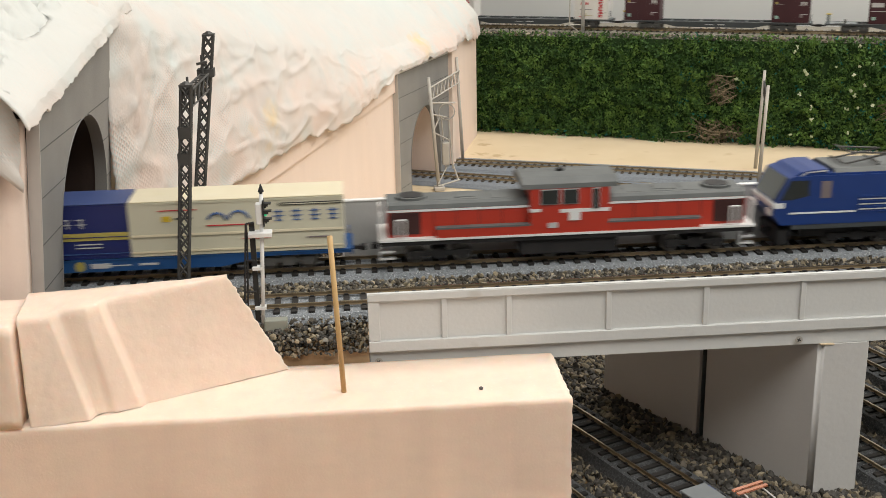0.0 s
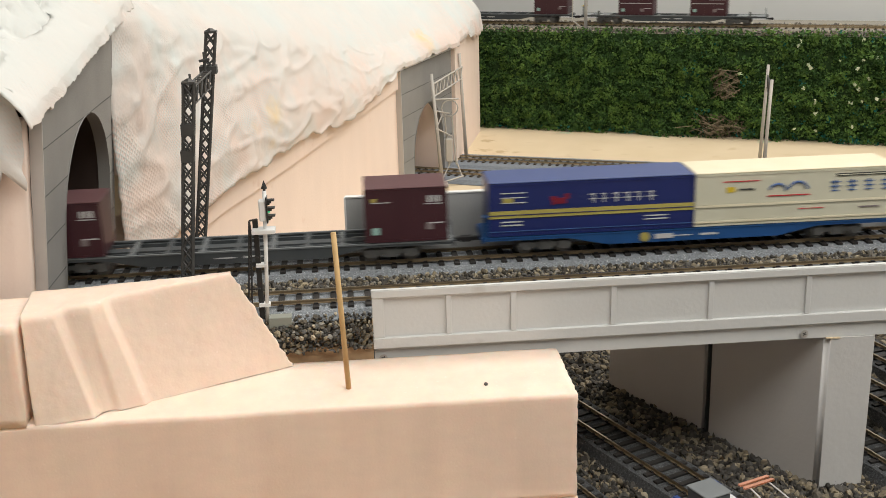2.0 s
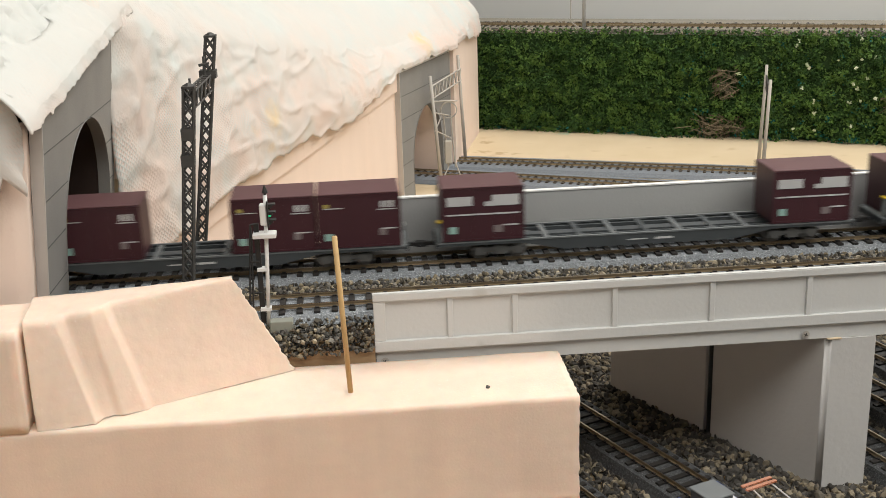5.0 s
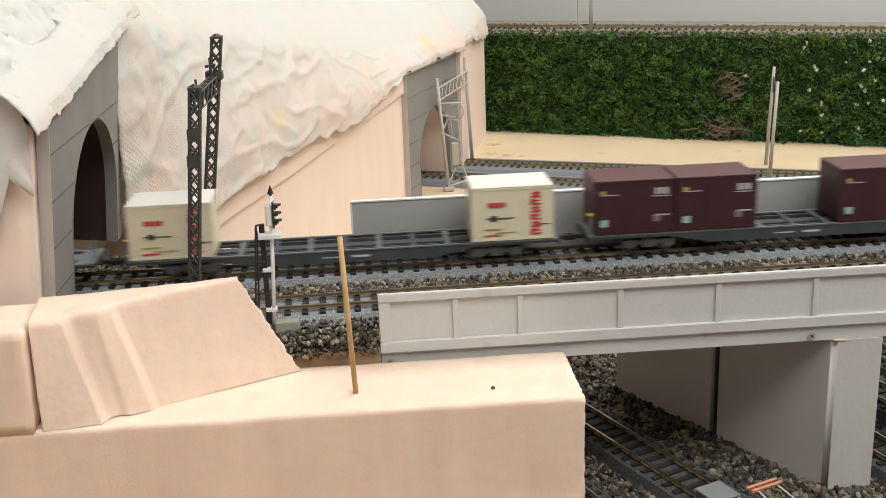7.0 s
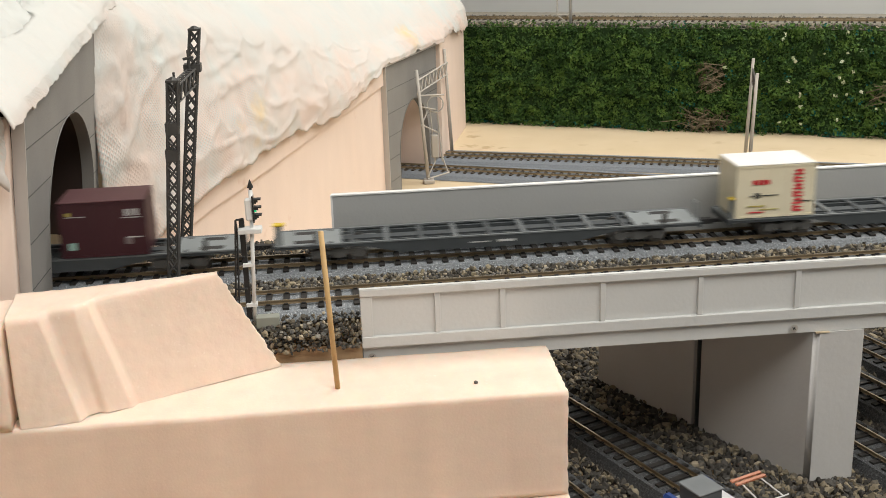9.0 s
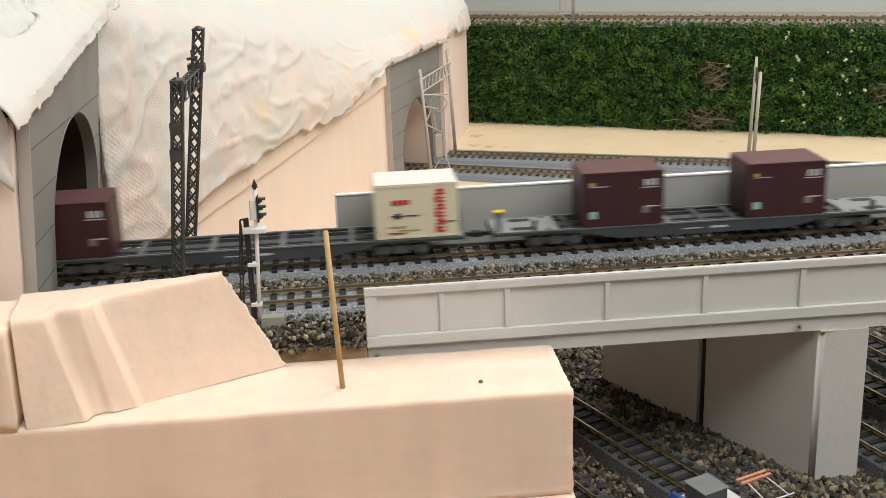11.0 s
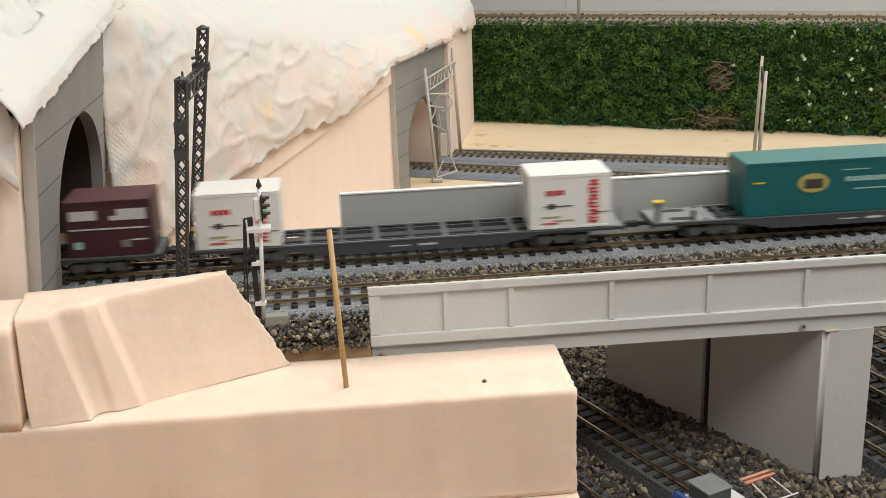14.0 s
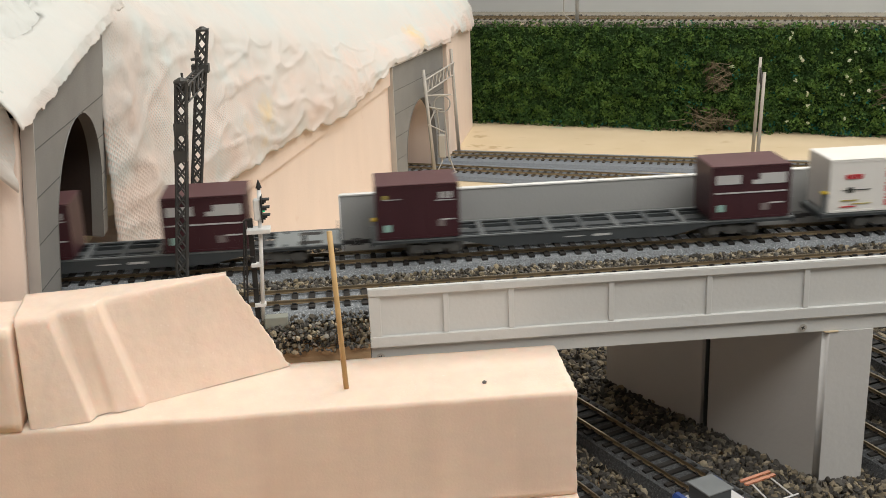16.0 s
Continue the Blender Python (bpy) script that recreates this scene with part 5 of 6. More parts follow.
def diesel_loco():
    """Red centre-cab diesel, centre at x = 0."""
    d = thing("diesel_locomotive")
    part("underframe", boxes((-0.108, 0.108, -0.0165, 0.0165, 0.0125, 0.0155), (-0.028, 0.028, -0.0150, 0.0150, 0.0035, 0.0125, 0.0005)), BOGIE_DARK, d, "black underframe and fuel tank")
    part("footplate_stripe", boxes((-0.1085, 0.1085, -0.0173, 0.0173, 0.0150, 0.0163)), WHITEP, d, "white stripe along the footplate")
    for s, a, b in ((-1, -0.103, -0.0225), (1, 0.0225, 0.103)):
        hood = part("hood", prism(bmesh.new(), [(-0.0125, 0.0163), (0.0125, 0.0163), (0.0125, 0.0322), (0.0105, 0.0356), (-0.0105, 0.0356), (-0.0125, 0.0322)], a, b), RED, d, "red engine hood")
        part("hood_roof", prism(bmesh.new(), [(-0.0127, 0.0324), (0.0127, 0.0324), (0.0118, 0.0348), (0.0098, 0.0362), (-0.0098, 0.0362), (-0.0118, 0.0348)], a - 0.0002, b), LOCOGREY, hood, "grey hood roof")
        part("hood_stripe", boxes((a - 0.0003, b, -0.01295, 0.01295, 0.0310, 0.0322)), WHITEP, hood, "white stripe")
        e = a if s < 0 else b
        i0, i1 = (e + 0.001, e + 0.0185) if s < 0 else (e - 0.0185, e - 0.001)
        g = part("radiator_grille", boxes((i0, i1, -0.0130, -0.0122, 0.0180, 0.0306)), DARKGRILL, hood, "dark radiator grille")
        for k in range(5):
            x = i0 + (i1 - i0) * (k + 0.5) / 5
            part("grille_bar", boxes((x - 0.0003, x + 0.0003, -0.0133, -0.0128, 0.0182, 0.0304)), DARKGRILL, g)
        f = part("fan_cover", rod(bmesh.new(), (e - s * 0.014, 0, 0.0360), (e - s * 0.014, 0, 0.0376), 0.0088, 24), LOCOGREY, hood, "round fan cover")
        part("fan_grille", rod(bmesh.new(), (e - s * 0.014, 0, 0.0374), (e - s * 0.014, 0, 0.0379), 0.0070, 24), BOGIE_DARK, f, "dark fan")
        part("hatch", boxes((e - s * 0.045 - 0.006, e - s * 0.045 + 0.006, -0.005, 0.005, 0.0360, 0.0368)), LOCOGREY, hood)
        for k in range(3):
            hx = e - s * (0.030 + 0.017 * k)
            part("roof_hatch", boxes((hx - 0.0055, hx + 0.0055, -0.0085, 0.0085, 0.0361, 0.0365, 0.0002)), LOCOGREY, hood)
        for k in range(4):
            dx = e - s * (0.026 + 0.013 * k)
            part("door_seam", boxes((dx - 0.0002, dx + 0.0002, -0.0128, -0.0124, 0.0225, 0.0308)), DARKGRILL, hood)
        for ends in (((e + s * 0.004, -0.0155, 0.0163), (e + s * 0.004, -0.0155, 0.0300)), ((e + s * 0.004, -0.006, 0.0163), (e + s * 0.004, -0.006, 0.0300)), ((e + s * 0.004, -0.0155, 0.0300), (e + s * 0.004, -0.006, 0.0300)), ((e + s * 0.004, 0.0155, 0.0163), (e + s * 0.004, 0.0155, 0.0300)), ((e + s * 0.004, 0.006, 0.0300), (e + s * 0.004, 0.0155, 0.0300)), ((e + s * 0.004, -0.011, 0.0163), (e + s * 0.004, -0.011, 0.0300)), ((e - s * 0.004, -0.0165, 0.0163), (e - s * 0.004, -0.0165, 0.0275)), ((e - s * 0.010, -0.0165, 0.0163), (e - s * 0.010, -0.0165, 0.0275)), ((e - s * 0.004, -0.0165, 0.0275), (e - s * 0.010, -0.0165, 0.0275)), ((e - s * 0.007, -0.0165, 0.0163), (e - s * 0.007, -0.0165, 0.0275))):
            part("hand_rail", rods(0.0005, ends, n=5), WHITEP, d, "white hand rail")
        part("walkway", boxes((min(s * 0.022, s * 0.076), max(s * 0.022, s * 0.076), -0.0170, -0.0125, 0.0163, 0.0212)), RED, d, "red side walkway box")
        part("walkway_top", boxes((min(s * 0.022, s * 0.076), max(s * 0.022, s * 0.076), -0.0172, -0.0125, 0.0212, 0.0222)), LOCOGREY, d, "grey walkway plate")
        part("steps", boxes((s * 0.104 - 0.004, s * 0.104 + 0.004, -0.0165, -0.0120, 0.0045, 0.0052), (s * 0.104 - 0.004, s * 0.104 + 0.004, -0.0165, -0.0120, 0.0085, 0.0092), (s * 0.104 - 0.0045, s * 0.104 - 0.0038, -0.0165, -0.0120, 0.0040, 0.0130)), GREYP, d, "grey steps")
        part("coupler", boxes((min(s * 0.108, s * 0.1125), max(s * 0.108, s * 0.1125), -0.002, 0.002, 0.0070, 0.0100)), BOGIE_DARK, d, "black coupler")
        bogie(d, s * 0.074, BOGIE_DARK, half=0.0135)
    bogie(d, 0.0, BOGIE_DARK, half=0.010)
    cab = part("cab", prism(bmesh.new(), [(-0.0168, 0.0163), (0.0168, 0.0163), (0.0168, 0.0428), (-0.0168, 0.0428)], -0.0225, 0.0225), RED, d, "red driver's cab")
    part("cab_roof", prism(bmesh.new(), [(-0.0172, 0.0424), (0.0172, 0.0424), (0.0168, 0.0450), (0.0110, 0.0480), (0, 0.0488), (-0.0110, 0.0480), (-0.0168, 0.0450)], -0.0275, 0.0275), LOCOGREY, d, "grey arched cab roof")
    part("roof_vent", rods(0.0022, ((-0.003, 0, 0.0480), (-0.003, 0, 0.0502)), n=12), BOGIE_DARK, d, "roof ventilator")
    part("cab_stripe", boxes((-0.0056, 0.0228, -0.01715, 0.01715, 0.0282, 0.0302), (-0.0228, -0.0165, -0.01715, 0.01715, 0.0290, 0.0308)), WHITEP, cab, "white waist stripe")
    part("cab_plate", boxes((-0.0005, 0.0060, -0.0174, -0.0166, 0.0235, 0.0302)), WHITEP, cab, "white plate")
    part("number_plate", boxes((-0.0125, -0.0070, -0.0172, -0.0166, 0.0195, 0.0225)), GREYP, cab, "small grey plate")
    for x0, x1, z0 in ((-0.0165, -0.0065, 0.0335), (-0.0040, 0.0045, 0.0335), (0.0130, 0.0165, 0.0300)):
        wdw = part("window", boxes((x0 - 0.0004, x1 + 0.0004, -0.0173, -0.0165, z0 - 0.0004, 0.0419)), GREYP, cab, "pale window frame")
        part("pane", boxes((x0, x1, -0.0176, -0.0166, z0, 0.0415)), GLASS, wdw, "dark pane")
    return tagged(d, "red centre-cab diesel locomotive with grey roof and white stripes", "locomotive")


def electric_loco(body_mat, label):
    """Blue box-cab electric, centre at x = 0."""
    e = thing("electric_locomotive")
    hull = [(-0.1190, 0.0150), (-0.1232, 0.0215), (-0.1225, 0.0285), (-0.1150, 0.0425), (-0.1090, 0.0448), (0.1090, 0.0448), (0.1150, 0.0425), (0.1225, 0.0285), (0.1232, 0.0215), (0.1190, 0.0150)]
    bm = side_plate(bmesh.new(), hull, -0.0178, 0.0178)
    bmesh.ops.bevel(bm, geom=[x for x in bm.edges if abs(x.verts[0].co.y - x.verts[1].co.y) < 1e-6 and min(x.verts[0].co.z, x.verts[1].co.z) > 0.044], offset=0.0012, segments=2, affect="EDGES")
    body = part("body", bm, body_mat, e, "blue body with raked cab ends")
    part("skirt", boxes((-0.112, 0.112, -0.0176, 0.0176, 0.0122, 0.0152)), WAGON, e, "grey skirt")
    part("underframe", boxes((-0.105, 0.105, -0.0120, 0.0120, 0.0060, 0.0124)), BOGIE_DARK, e, "dark underframe")
    part("equipment_box", boxes((-0.024, 0.024, -0.0160, 0.0160, 0.0035, 0.0122, 0.0005)), BOGIE_DARK, e, "dark equipment boxes")
    part("roof", prism(bmesh.new(), [(-0.0165, 0.0448), (0.0165, 0.0448), (0.0140, 0.0469), (-0.0140, 0.0469)], -0.088, 0.088), LOCOGREY, e, "grey roof deck")
    for s in (-1, 1):
        part("cab_cap", side_plate(bmesh.new(), [(s * 0.092, 0.0446), (s * 0.1120, 0.0436), (s * 0.1080, 0.0458), (s * 0.1010, 0.0470), (s * 0.0920, 0.0470)], -0.0165, 0.0165), body_mat, e, "raised blue cab roof")
        part("cap_stripe", side_plate(bmesh.new(), [(s * 0.1100, 0.0429), (s * 0.1050, 0.0458), (s * 0.0930, 0.0467), (s * 0.0930, 0.0458), (s * 0.1040, 0.0453), (s * 0.1085, 0.0429)], -0.0168, -0.0164), GREYP, e, "pale curved stripe")
        wdw = part("cab_window", side_plate(bmesh.new(), [(s * 0.1198, 0.0300), (s * 0.1140, 0.0412), (s * 0.1030, 0.0412), (s * 0.1030, 0.0322), (s * 0.1130, 0.0300)], -0.0180, -0.0176), GLASS, body, "dark wrap-round cab window")
        m = bmesh.new()
        q = [(s * 0.1228, 0.0295), (s * 0.1156, 0.0424), (s * 0.1140, 0.0422), (s * 0.1210, 0.0295)]
        part("windscreen", side_plate(m, q, -0.0150, 0.0150), GLASS, body, "raked windscreen")
        part("nose_band", boxes((min(s * 0.1170, s * 0.1236), max(s * 0.1170, s * 0.1236), -0.0181, 0.0181, 0.0250, 0.0284, 0.0004)), WHITEP, body, "white nose band")
        part("head_lamp", boxes((min(s * 0.1195, s * 0.1245), max(s * 0.1195, s * 0.1245), -0.0155, -0.0085, 0.0205, 0.0240), (min(s * 0.1195, s * 0.1245), max(s * 0.1195, s * 0.1245), 0.0085, 0.0155, 0.0205, 0.0240)), WHITEP, body, "white headlamp pods")
        part("cab_door", boxes((s * 0.093 - 0.0030, s * 0.093 + 0.0030, -0.0180, -0.0176, 0.0305, 0.0405)), DIMP, body, "dull door window")
        part("side_stripe", boxes((min(s * 0.075, s * 0.114), max(s * 0.075, s * 0.114), -0.0181, -0.0176, 0.0215, 0.0225)), WHITEP, body, "white side stripe")
        lou = part("louvre", boxes((min(s * 0.030, s * 0.073), max(s * 0.030, s * 0.073), -0.0180, -0.0177, 0.0205, 0.0315)), body_mat, body)
        for k in range(7):
            z = 0.0212 + k * 0.0015
            part("louvre_slat", boxes((min(s * 0.030, s * 0.073), max(s * 0.030, s * 0.073), -0.0183, -0.0179, z, z + 0.0006)), GREYP if k % 2 else body_mat, lou)
        part("pantograph", rods(0.0006, ((s * 0.078, -0.008, 0.0479), (s * 0.052, -0.007, 0.0529)), ((s * 0.078, 0.008, 0.0479), (s * 0.052, 0.007, 0.0529)), ((s * 0.052, -0.007, 0.0529), (s * 0.076, -0.008, 0.0544)), ((s * 0.052, 0.007, 0.0529), (s * 0.076, 0.008, 0.0544)), ((s * 0.076, -0.014, 0.0544), (s * 0.076, 0.014, 0.0544)), ((s * 0.080, -0.010, 0.0484), (s * 0.080, 0.010, 0.0484)), ((s * 0.060, -0.010, 0.0484), (s * 0.060, 0.010, 0.0484)), ((s * 0.060, -0.010, 0.0469), (s * 0.060, -0.010, 0.0489)), ((s * 0.080, 0.010, 0.0469), (s * 0.080, 0.010, 0.0489)), n=6), STEEL, e, "folded pantograph")
        part("coupler", boxes((min(s * 0.118, s * 0.1237), max(s * 0.118, s * 0.1237), -0.002, 0.002, 0.0070, 0.0100)), BOGIE_DARK, e)
        part("snow_plough", boxes((min(s * 0.112, s * 0.119), max(s * 0.112, s * 0.119), -0.0150, 0.0150, 0.0020, 0.0120, 0.001)), BOGIE_DARK, e, "dark front skirt")
        bogie(e, s * 0.070, BOGIE_DARK, half=0.0150)
    part("roof_box", boxes((-0.030, 0.030, -0.0115, 0.0115, 0.0469, 0.0504, 0.0006)), GREYP, e, "pale roof equipment box")
    return tagged(e, label, "locomotive")


# ---- masts and signal ----
def lattice_post(parent, p, q, w, mat, n):
    """A square lattice column from p to q."""
    p, q = Vector(p), Vector(q)
    h = w / 2
    corner = [(-h, -h), (h, -h), (h, h), (-h, h)]
    bm = bmesh.new()
    for cx, cy in corner:
        bar(bm, p + Vector((cx, cy, 0)), q + Vector((cx, cy, 0)), 0.0010)
    for i in range(n):
        a, b = p.lerp(q, i / n), p.lerp(q, (i + 1) / n)
        for k in range(4):
            c0, c1 = corner[k], corner[(k + 1) % 4]
            if i % 2:
                c0, c1 = c1, c0
            bar(bm, a + Vector((*c0, 0)), b + Vector((*c1, 0)), 0.0008)
            bar(bm, a + Vector((*c1, 0)), b + Vector((*c0, 0)), 0.0007)
    post = part("post", bm, mat, parent, "lattice column")
    cap = bmesh.new()
    box(cap, q.x - h - 0.0008, q.x + h + 0.0008, q.y - h - 0.0008, q.y + h + 0.0008, q.z, q.z + 0.0012)
    rod(cap, (q.x, q.y, q.z + 0.0012), (q.x, q.y, q.z + 0.0026), h * 1.2, 4, 0.001)
    part("post_cap", cap, mat, post)
    return post


def catenary_gantry():
    g = thing("catenary_gantry")
    f0, f1, b0, b1 = (-0.1180, -0.0330, -0.0078), (-0.1066, -0.0330, 0.1090), (-0.1195, 0.0340, -0.0078), (-0.1012, 0.0340, 0.1270)
    lattice_post(g, f0, f1, 0.0052, STEEL, 16)
    lattice_post(g, b0, b1, 0.0052, STEEL, 19)
    for z in (0.082, 0.068):
        x = f0[0] + (f1[0] - f0[0]) * (z + 0.0078) / 0.1168
        part("gusset_plate", boxes((x - 0.0033, x + 0.0033, -0.0362, -0.0298, z, z + 0.0062)), STEEL, g, "solid gusset plate")
    part("bracket", boxes((-0.1090, -0.0995, 0.0300, 0.0380, 0.1040, 0.1085)), STEEL, g)
    bm = bmesh.new()
    pts = []
    for i in range(11):
        t = i / 10
        pts.append((Vector((-0.1075 + 0.003 * t, -0.033 + 0.067 * t, 0.1060)), Vector((-0.1080 + 0.003 * t, -0.033 + 0.067 * t, 0.0970))))
    for k in (-0.0022, 0.0022):
        o = Vector((k, 0, 0))
        bar(bm, pts[0][0] + o, pts[-1][0] + o, 0.0009)
        bar(bm, pts[0][1] + o, pts[-1][1] + o, 0.0009)
        for i in range(10):
            a, b = (pts[i][0], pts[i + 1][1]) if i % 2 else (pts[i][1], pts[i + 1][0])
            bar(bm, a + o, b + o, 0.0007)
    for a, b in pts:
        bar(bm, a + Vector((-0.0022, 0, 0)), a + Vector((0.0022, 0, 0)), 0.0006)
    part("beam", bm, STEEL, g, "lattice cross beam")
    part("insulator", rods(0.0008, ((-0.1055, 0.0285, 0.1060), (-0.1055, 0.0285, 0.1170)), ((-0.1085, 0.0280, 0.1120), (-0.1025, 0.0280, 0.1130))), STEEL, g)
    part("insulator", rods(0.0007, ((-0.1066, -0.027, 0.1060), (-0.1066, -0.027, 0.1130))), STEEL, g)
    return tagged(g, "dark grey lattice catenary gantry spanning the main track", "gantry")


catenary_gantry()


def signal_mast():
    s = thing("colour_light_signal")
    x, y = -0.0715, -0.0830
    part("post", rod(bmesh.new(), (x, y, -0.010), (x + 0.0035, y, 0.0630), 0.00100, 12), WHITEP, s, "white round post", smooth=True)
    part("back_post", boxes((x - 0.0036, x - 0.0010, y + 0.001, y + 0.003, -0.010, 0.0478)), BLACKP, s, "black rear post")
    for z in (0.003, 0.024):
        part("clamp", boxes((x - 0.0032, x + 0.0022, y - 0.0013, y + 0.003, z, z + 0.0015)), WHITEP, s, "white clamp")
    part("platform", boxes((x - 0.0040, x + 0.0075, y - 0.0035, y + 0.0040, 0.0415, 0.0438, 0.0003)), WHITEP, s, "white platform")
    hd = part("lamp_box", boxes((x + 0.0002, x + 0.0038, y - 0.0022, y + 0.0022, 0.0478, 0.0585, 0.0006)), WHITEP, s, "white lamp housing")
    part("back_board", boxes((x + 0.0038, x + 0.0045, y - 0.0030, y + 0.0030, 0.0470, 0.0600)), BLACKP, hd, "black backing board")
    for i, z in enumerate((0.0492, 0.0531, 0.0570)):
        part("lamp_hood", boxes((x + 0.0045, x + 0.0080, y - 0.0017, y + 0.0017, z + 0.0008, z + 0.0014), (x + 0.0045, x + 0.0066, y - 0.0017, y - 0.0012, z - 0.0002, z + 0.0008)), BLACKP, hd, "black lamp hood")
        part("lens", rod(bmesh.new(), (x + 0.0043, y, z), (x + 0.0056, y, z), 0.0014, 12), GREENLENS if i == 1 else REDLENS, hd, "green lens")
    fin = rod(bmesh.new(), (x + 0.0035, y, 0.0630), (x + 0.0035, y, 0.0655), 0.0007, 8)
    rod(fin, (x + 0.0035, y, 0.0640), (x + 0.0035, y, 0.0680), 0.0016, 10, 0.0002)
    part("finial", fin, BLACKP, s, "black pointed finial")
    prs = [((x - 0.0095, y, -0.010), (x - 0.0050, y, 0.0480)), ((x - 0.0075, y, -0.010), (x - 0.0046, y, 0.0420)), ((x - 0.0050, y, 0.0480), (x - 0.0010, y, 0.0486)), ((x - 0.0050, y, 0.0480), (x - 0.0046, y, 0.0420))]
    for k in range(9):
        z = -0.004 + k * 0.0055
        prs.append(((x - 0.0095 + 0.0045 * (z + 0.01) / 0.058, y, z), (x - 0.0020, y, z)) if k % 3 == 0 else ((x - 0.0093 + 0.0045 * (z + 0.01) / 0.058, y, z), (x - 0.0073 + 0.0029 * (z + 0.01) / 0.052, y, z)))
    part("ladder", rods(0.0005, *prs, n=5), BLACKP, s, "black ladder")
    part("base_box", boxes((x + 0.0010, x + 0.0125, y - 0.0040, y + 0.0020, -0.010, -0.0022, 0.0003)), RELAY, s, "grey relay box")
    return tagged(s, "white colour-light signal with black ladder, green lit", "signal")


signal_mast()


def far_gantry(a, b, h, label, hardware):
    """Two slim poles at a and b with a truss between."""
    g = thing("pole_gantry")
    a, b = Vector((*a, LOW)), Vector((*b, LOW))
    lean = Vector((-0.0095, -0.004, 0)) if hardware else Vector((0.004, 0, 0))
    at, bt = a + Vector((0, 0, h)) + lean, b + Vector((0, 0, h)) + lean
    tall = Vector((-0.003, 0, 0.004)) if hardware else Vector((0, 0, 0))
    if hardware:
        bt += Vector((0.006, 0, 0))
    for p, q in ((a, at), (b, bt + tall)):
        part("pole", rod(bmesh.new(), p, q, 0.0022, 10, 0.0017), POLE, g, "slim beige pole", smooth=True)
        if hardware:
            part("pole_foot", boxes((p.x - 0.006, p.x + 0.006, p.y - 0.006, p.y + 0.006, LOW, LOW + 0.005, 0.001)), POLE, g, "square concrete foot")
    bm = bmesh.new()
    n = 17 if hardware else 9
    for i in range(n):
        for zz in (0.012, 0.026):
            p, q = at.lerp(bt, i / n) - Vector((0, 0, zz)), at.lerp(bt, (i + 1) / n) - Vector((0, 0, zz))
            bar(bm, p, q, 0.0014)
        p, q = at.lerp(bt, i / n) - Vector((0, 0, 0.012 if i % 2 else 0.026)), at.lerp(bt, (i + 1) / n) - Vector((0, 0, 0.026 if i % 2 else 0.012))
        bar(bm, p, q, 0.0010)
    part("truss", bm, POLE if hardware else STEEL, g, "truss beam")
    if hardware:
        bm = bmesh.new()
        for i in range(16):
            t0, t1 = 2 * math.pi * i / 16, 2 * math.pi * (i + 1) / 16
            c = at + Vector((0.020, 0.01, -0.040))
            bar(bm, c + Vector((0.009 * math.cos(t0), 0, 0.009 * math.sin(t0))), c + Vector((0.009 * math.cos(t1), 0, 0.009 * math.sin(t1))), 0.0010)
        for p, q in (((0.001, 0, -0.040), (0.020, 0.01, -0.046)), ((0.003, 0, -0.062), (0.012, 0.01, -0.046)), ((0.003, 0, -0.060), (0.022, 0.01, -0.072)), ((0.014, 0.01, -0.046), (0.018, 0.01, -0.105)), ((0.022, 0.01, -0.048), (0.026, 0.01, -0.105)), ((0.018, 0.01, -0.105), (0.008, 0, -0.120)), ((0.026, 0.01, -0.100), (0.032, 0.01, -0.118)), ((0.008, 0, -0.122), (0.034, 0.01, -0.118)), ((0.001, 0, -0.028), (0.030, 0.01, -0.030))):
            bar(bm, at + Vector(p), at + Vector(q), 0.0012)
        part("cantilever", bm, POLE, g, "beige cantilever fittings")
        part("weight", boxes((at.x + 0.014, at.x + 0.022, at.y + 0.006, at.y + 0.012, at.z - 0.100, at.z - 0.074, 0.001)), POLE, g, "beige tension weight")
    return tagged(g, label, "gantry", "pole gantries")


far_gantry((0.0725, 0.604), (0.1125, 0.730), 0.128, "slim beige pole gantry leaning in front of the far tunnel", True)
far_gantry((0.4195, 0.545), (0.4535, 0.648), 0.116, "slim beige pole gantry over the far lower tracks", False)


def upper_pole(l, d, bracket):
    p = H0 + HD * l + HN * d
    g = thing("catenary_pole", p.x, p.y, UP)
    part("pole", rod(bmesh.new(), (0, 0, -0.001), (0, 0, 0.13), 0.0024, 10, 0.0018), GREYP, g, "slim pale pole", smooth=True)
    if bracket:
        part("bracket", rods(0.0008, ((-0.002, 0, 0.004), (-0.018, 0, 0.016)), ((-0.018, 0, 0.016), (-0.018, 0, 0.075)), ((-0.002, 0, 0.016), (-0.018, 0, 0.016))), POLE, g, "pale bracket frame")
    return tagged(g, "slim pale catenary pole beside the upper track", "pole", "catenary poles")


# ---- trains ----
TIMES = [(0, 0), (0.5, 0.082), (1, 0.159), (1.5, 0.2345), (2, 0.3155), (2.5, 0.4025), (3, 0.484), (3.5, 0.5625), (4, 0.644), (4.5, 0.727), (5, 0.809), (5.5, 0.892), (6, 0.976), (6.5, 1.060), (7, 1.152), (7.5, 1.2385), (8, 1.325), (8.5, 1.4130), (9, 1.505), (9.5, 1.597), (10, 1.692), (10.5, 1.788), (11, 1.886), (11.5, 1.9885), (12, 2.096), (12.5, 2.199), (13, 2.295), (13.5, 2.3965), (14, 2.4955), (14.5, 2.586), (15, 2.6775), (15.5, 2.765), (16, 2.855)]
PITCH = 0.260
C1 = -0.147           # the first wagon's centre at the start
moving = []           # thing, x, height over the rails, line it runs on


def run_on(ob, x, z, line):
    moving.append((ob, x, z, line))
    return ob


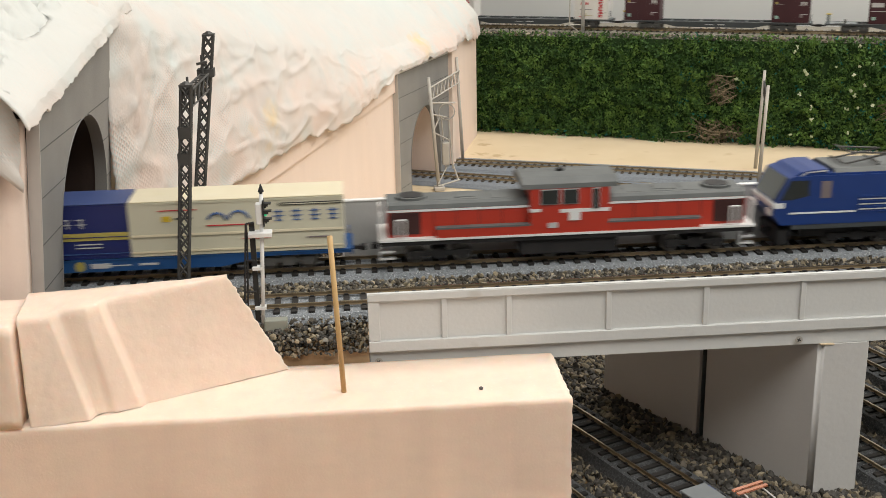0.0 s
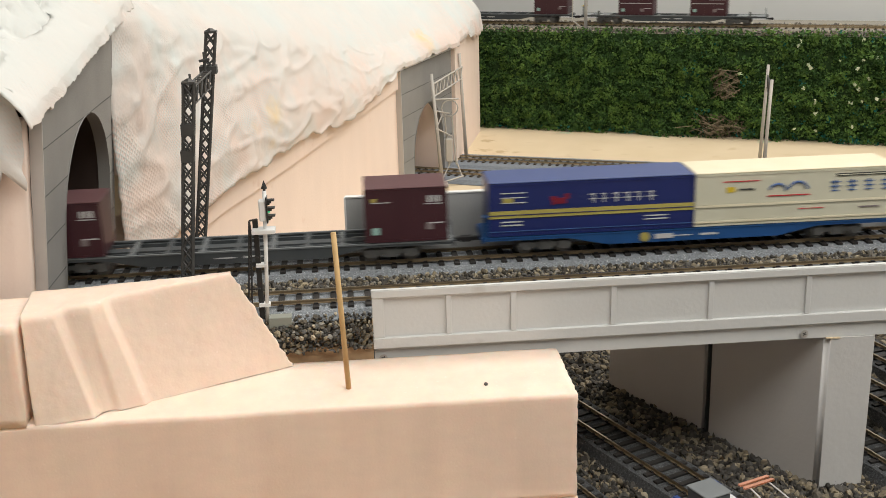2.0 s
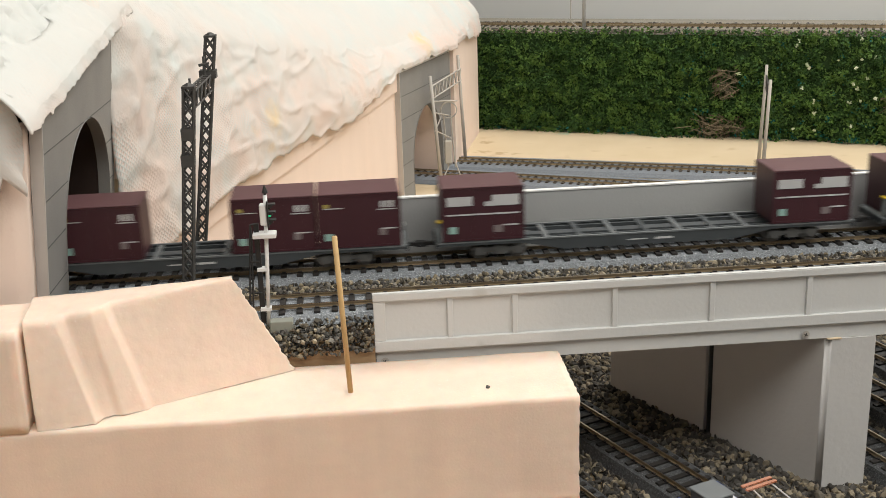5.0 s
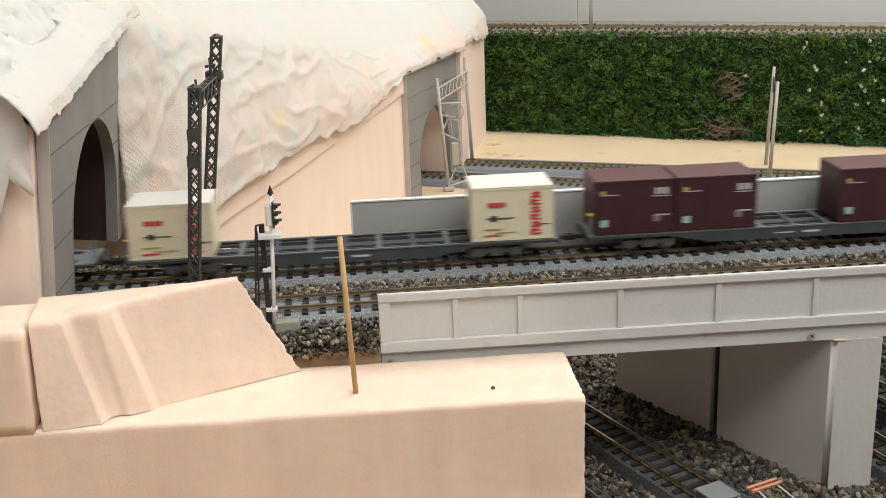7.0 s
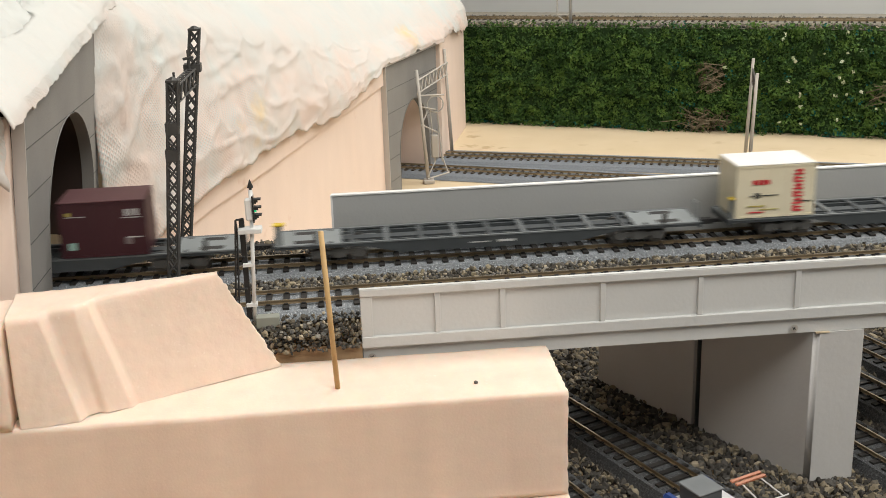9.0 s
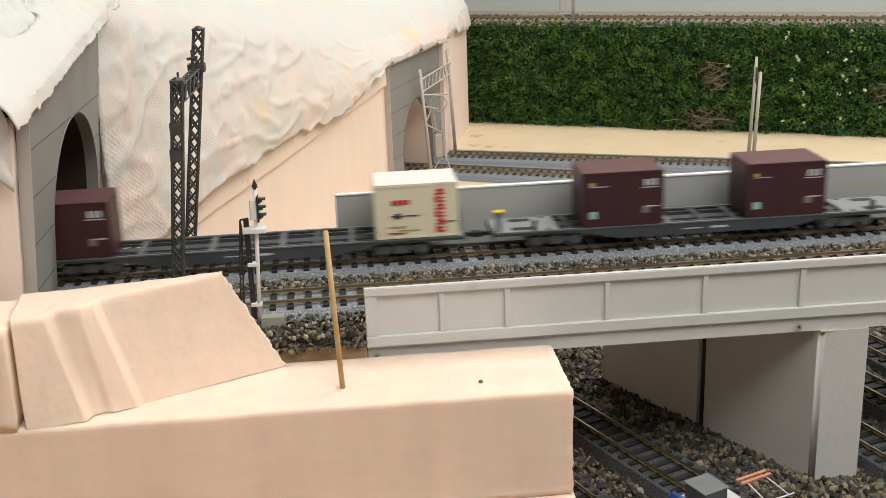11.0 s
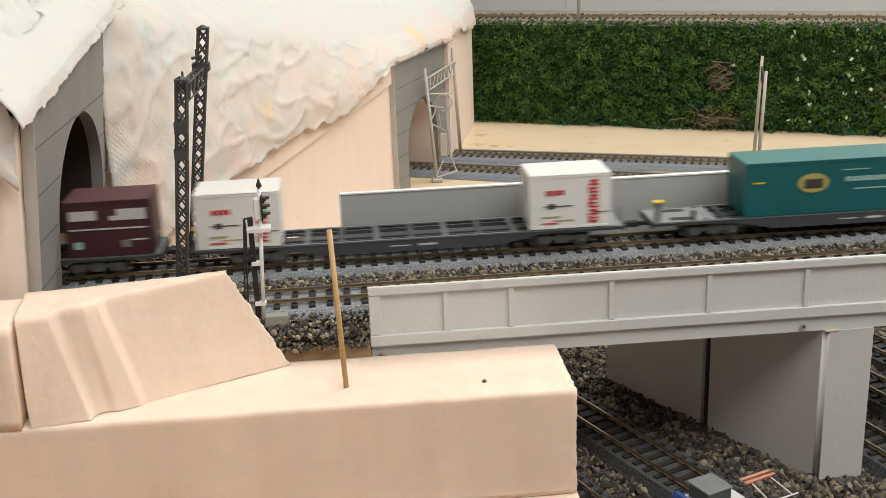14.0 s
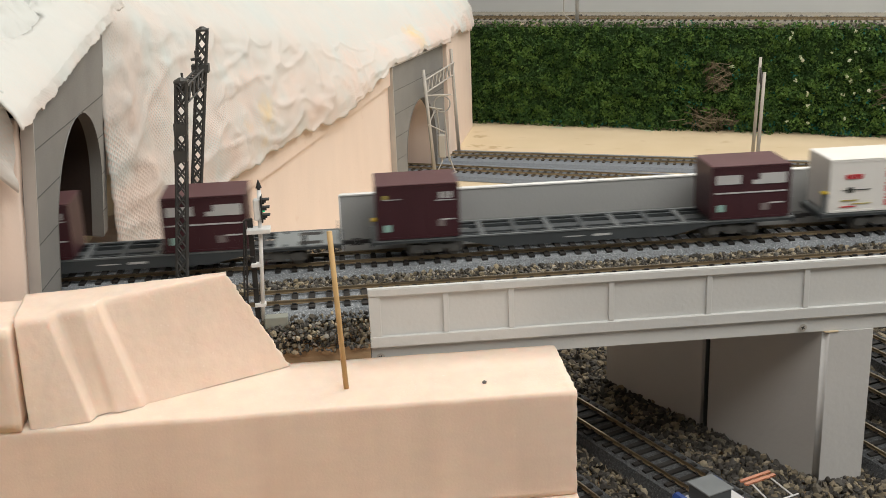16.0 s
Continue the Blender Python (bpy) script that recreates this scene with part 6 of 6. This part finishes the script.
IDENT = pose(0, 0, 0)
grey = wagon()
tagged(grey, "grey container flat wagon with open deck frame", "wagon", "container wagons")
proto = {k: small_container(k) for k in ("maroon", "panel", "ivory", "white")}
used = set()


def take(key):
    """The prototype itself the first time, then copies of it."""
    ob = grey if key == "wagon" else proto[key]
    if key in used:
        return copy_thing(ob, IDENT)
    used.add(key)
    return ob


def consist(rows, x, line):
    for load in rows:
        run_on(take("wagon"), x, 0, line)
        for slot, style in load:
            run_on(take(style), x + (3 - slot) * SLOT - (0.005 if style == "white" and slot == 1 and line == "main" else 0), FLOOR, line)
        x -= PITCH


LOADS = [((1, "maroon"), (5, "maroon")), ((1, "panel"), (5, "panel")), ((1, "maroon"), (2, "maroon"), (4, "maroon"), (5, "maroon")), ((1, "ivory"), (5, "ivory")), (), ((2, "maroon"), (4, "maroon")), ((1, "ivory"), (5, "maroon")), (), ((1, "white"), (5, "white")), ((1, "panel"), (5, "maroon")), ((2, "panel"), (4, "maroon"))]
run_on(tagged(wagon(True), "blue container flat wagon with fish-bellied sill", "wagon", "container wagons"), C1, 0, "main")
run_on(long_container("cream"), C1 + 0.0592, FLOOR, "main")
run_on(long_container("navy"), C1 - 0.0592, FLOOR, "main")
consist(LOADS, C1 - PITCH, "main")
run_on(long_container("teal"), C1 - 8 * PITCH - 0.0100, FLOOR, "main")
run_on(diesel_loco(), 0.0985, 0, "main")
run_on(electric_loco(LOCOBLUE, "blue electric locomotive with white stripes and folded pantographs"), 0.3400, 0, "main")
U0 = 0.175            # centre of the leading upper wagon along its line at the start
consist([((1, "white"), (5, "white")), ((1, "maroon"), (5, "maroon")), ((2, "panel"), (4, "panel"))], -U0, "upper")
upper_pole(0.02, 0.030, False)
upper_pole(0.265, 0.022, True)



def parked_loco():
    """A blue locomotive standing on the lower track; x runs along the track from its rear end."""
    e = thing("parked_locomotive")
    body = part("body", boxes((0, 0.20, -0.0172, 0.0172, 0.014, 0.0465, 0.0015)), LOCOBLUE, e, "blue body")
    part("roof_deck", boxes((0.004, 0.20, -0.0125, 0.0125, 0.0465, 0.0490)), GREYP, e, "pale roof deck")
    part("underframe", boxes((0.004, 0.20, -0.0130, 0.0130, 0.0060, 0.0140)), BOGIE_DARK, e, "dark underframe")
    for x in (0.035, 0.155):
        bogie(e, x, BOGIE_DARK, half=0.015)
    bx = part("resistor_box", boxes((0.0055, 0.0190, -0.0080, 0.0050, 0.0490, 0.0560, 0.0006)), WAGON, e, "grey ribbed roof box")
    part("box_lid", boxes((0.0050, 0.0195, -0.0085, 0.0055, 0.0560, 0.0567, 0.0003)), WAGON_RAIL, bx, "pale lid")
    for k in range(4):
        part("louvre", boxes((0.0050, 0.0056, -0.0070 + k * 0.0030, -0.0050 + k * 0.0030, 0.0500, 0.0550)), WAGON, bx)
    part("roof_blower", boxes((0.0035, 0.0120, -0.0165, -0.0115, 0.0465, 0.0530, 0.0015)), LOCOBLUE, e, "blue roof pod")
    part("roof_blower", boxes((-0.0010, 0.0060, 0.0080, 0.0130, 0.0465, 0.0515, 0.0012)), LOCOBLUE, e, "blue roof pod")
    pg = part("pantograph", rods(0.00035, ((0.0280, 0.002, 0.0500), (0.0440, 0.003, 0.0620)), ((0.0280, 0.014, 0.0500), (0.0440, 0.015, 0.0620)), ((0.0440, 0.003, 0.0620), (0.0300, 0.004, 0.0650)), ((0.0440, 0.015, 0.0620), (0.0300, 0.014, 0.0650)), ((0.0260, 0.000, 0.0505), (0.0260, 0.016, 0.0505)), ((0.0440, 0.000, 0.0620), (0.0440, 0.018, 0.0620)), ((0.0280, 0.002, 0.0500), (0.0440, 0.015, 0.0620)), ((0.0460, 0.000, 0.0505), (0.0460, 0.016, 0.0505)), ((0.0260, 0.0, 0.0505), (0.0460, 0.0, 0.0505)), ((0.0260, 0.016, 0.0505), (0.0460, 0.016, 0.0505))), GREYP, e, "pale pantograph frame")
    for x in (0.0285, 0.0315):
        part("contact_strip", boxes((x - 0.0008, x + 0.0008, 0.0005, 0.0165, 0.0650, 0.0658)), COPPER, pg, "copper contact strip")
    return tagged(e, "parked blue locomotive with copper-tipped pantograph on the lower track", "locomotive")


parked = parked_loco()
PK = math.radians(-67.5)
parked.matrix_basis = pose(-0.022 + math.cos(PK) * 0.372, 0.16 + math.sin(PK) * 0.372, LOWRAIL, 0, 0, -67.5)


def motions():
    for ob, x, z, line in moving:
        rows = []
        for t, s in TIMES:
            if line == "main":
                rows.append((t, pose(x + s, 0, z)))
            else:
                p = H0 + HN * DY - HD * (x + UPSPEED * min(t, 6.5)) + Vector((0, 0, UPRAIL + z))
                rows.append((t, Matrix.Translation(p) @ pose(0, 0, 0, 0, 0, HDEG)))
        walk(ob, rows)


UPSPEED = 0.160
motions()
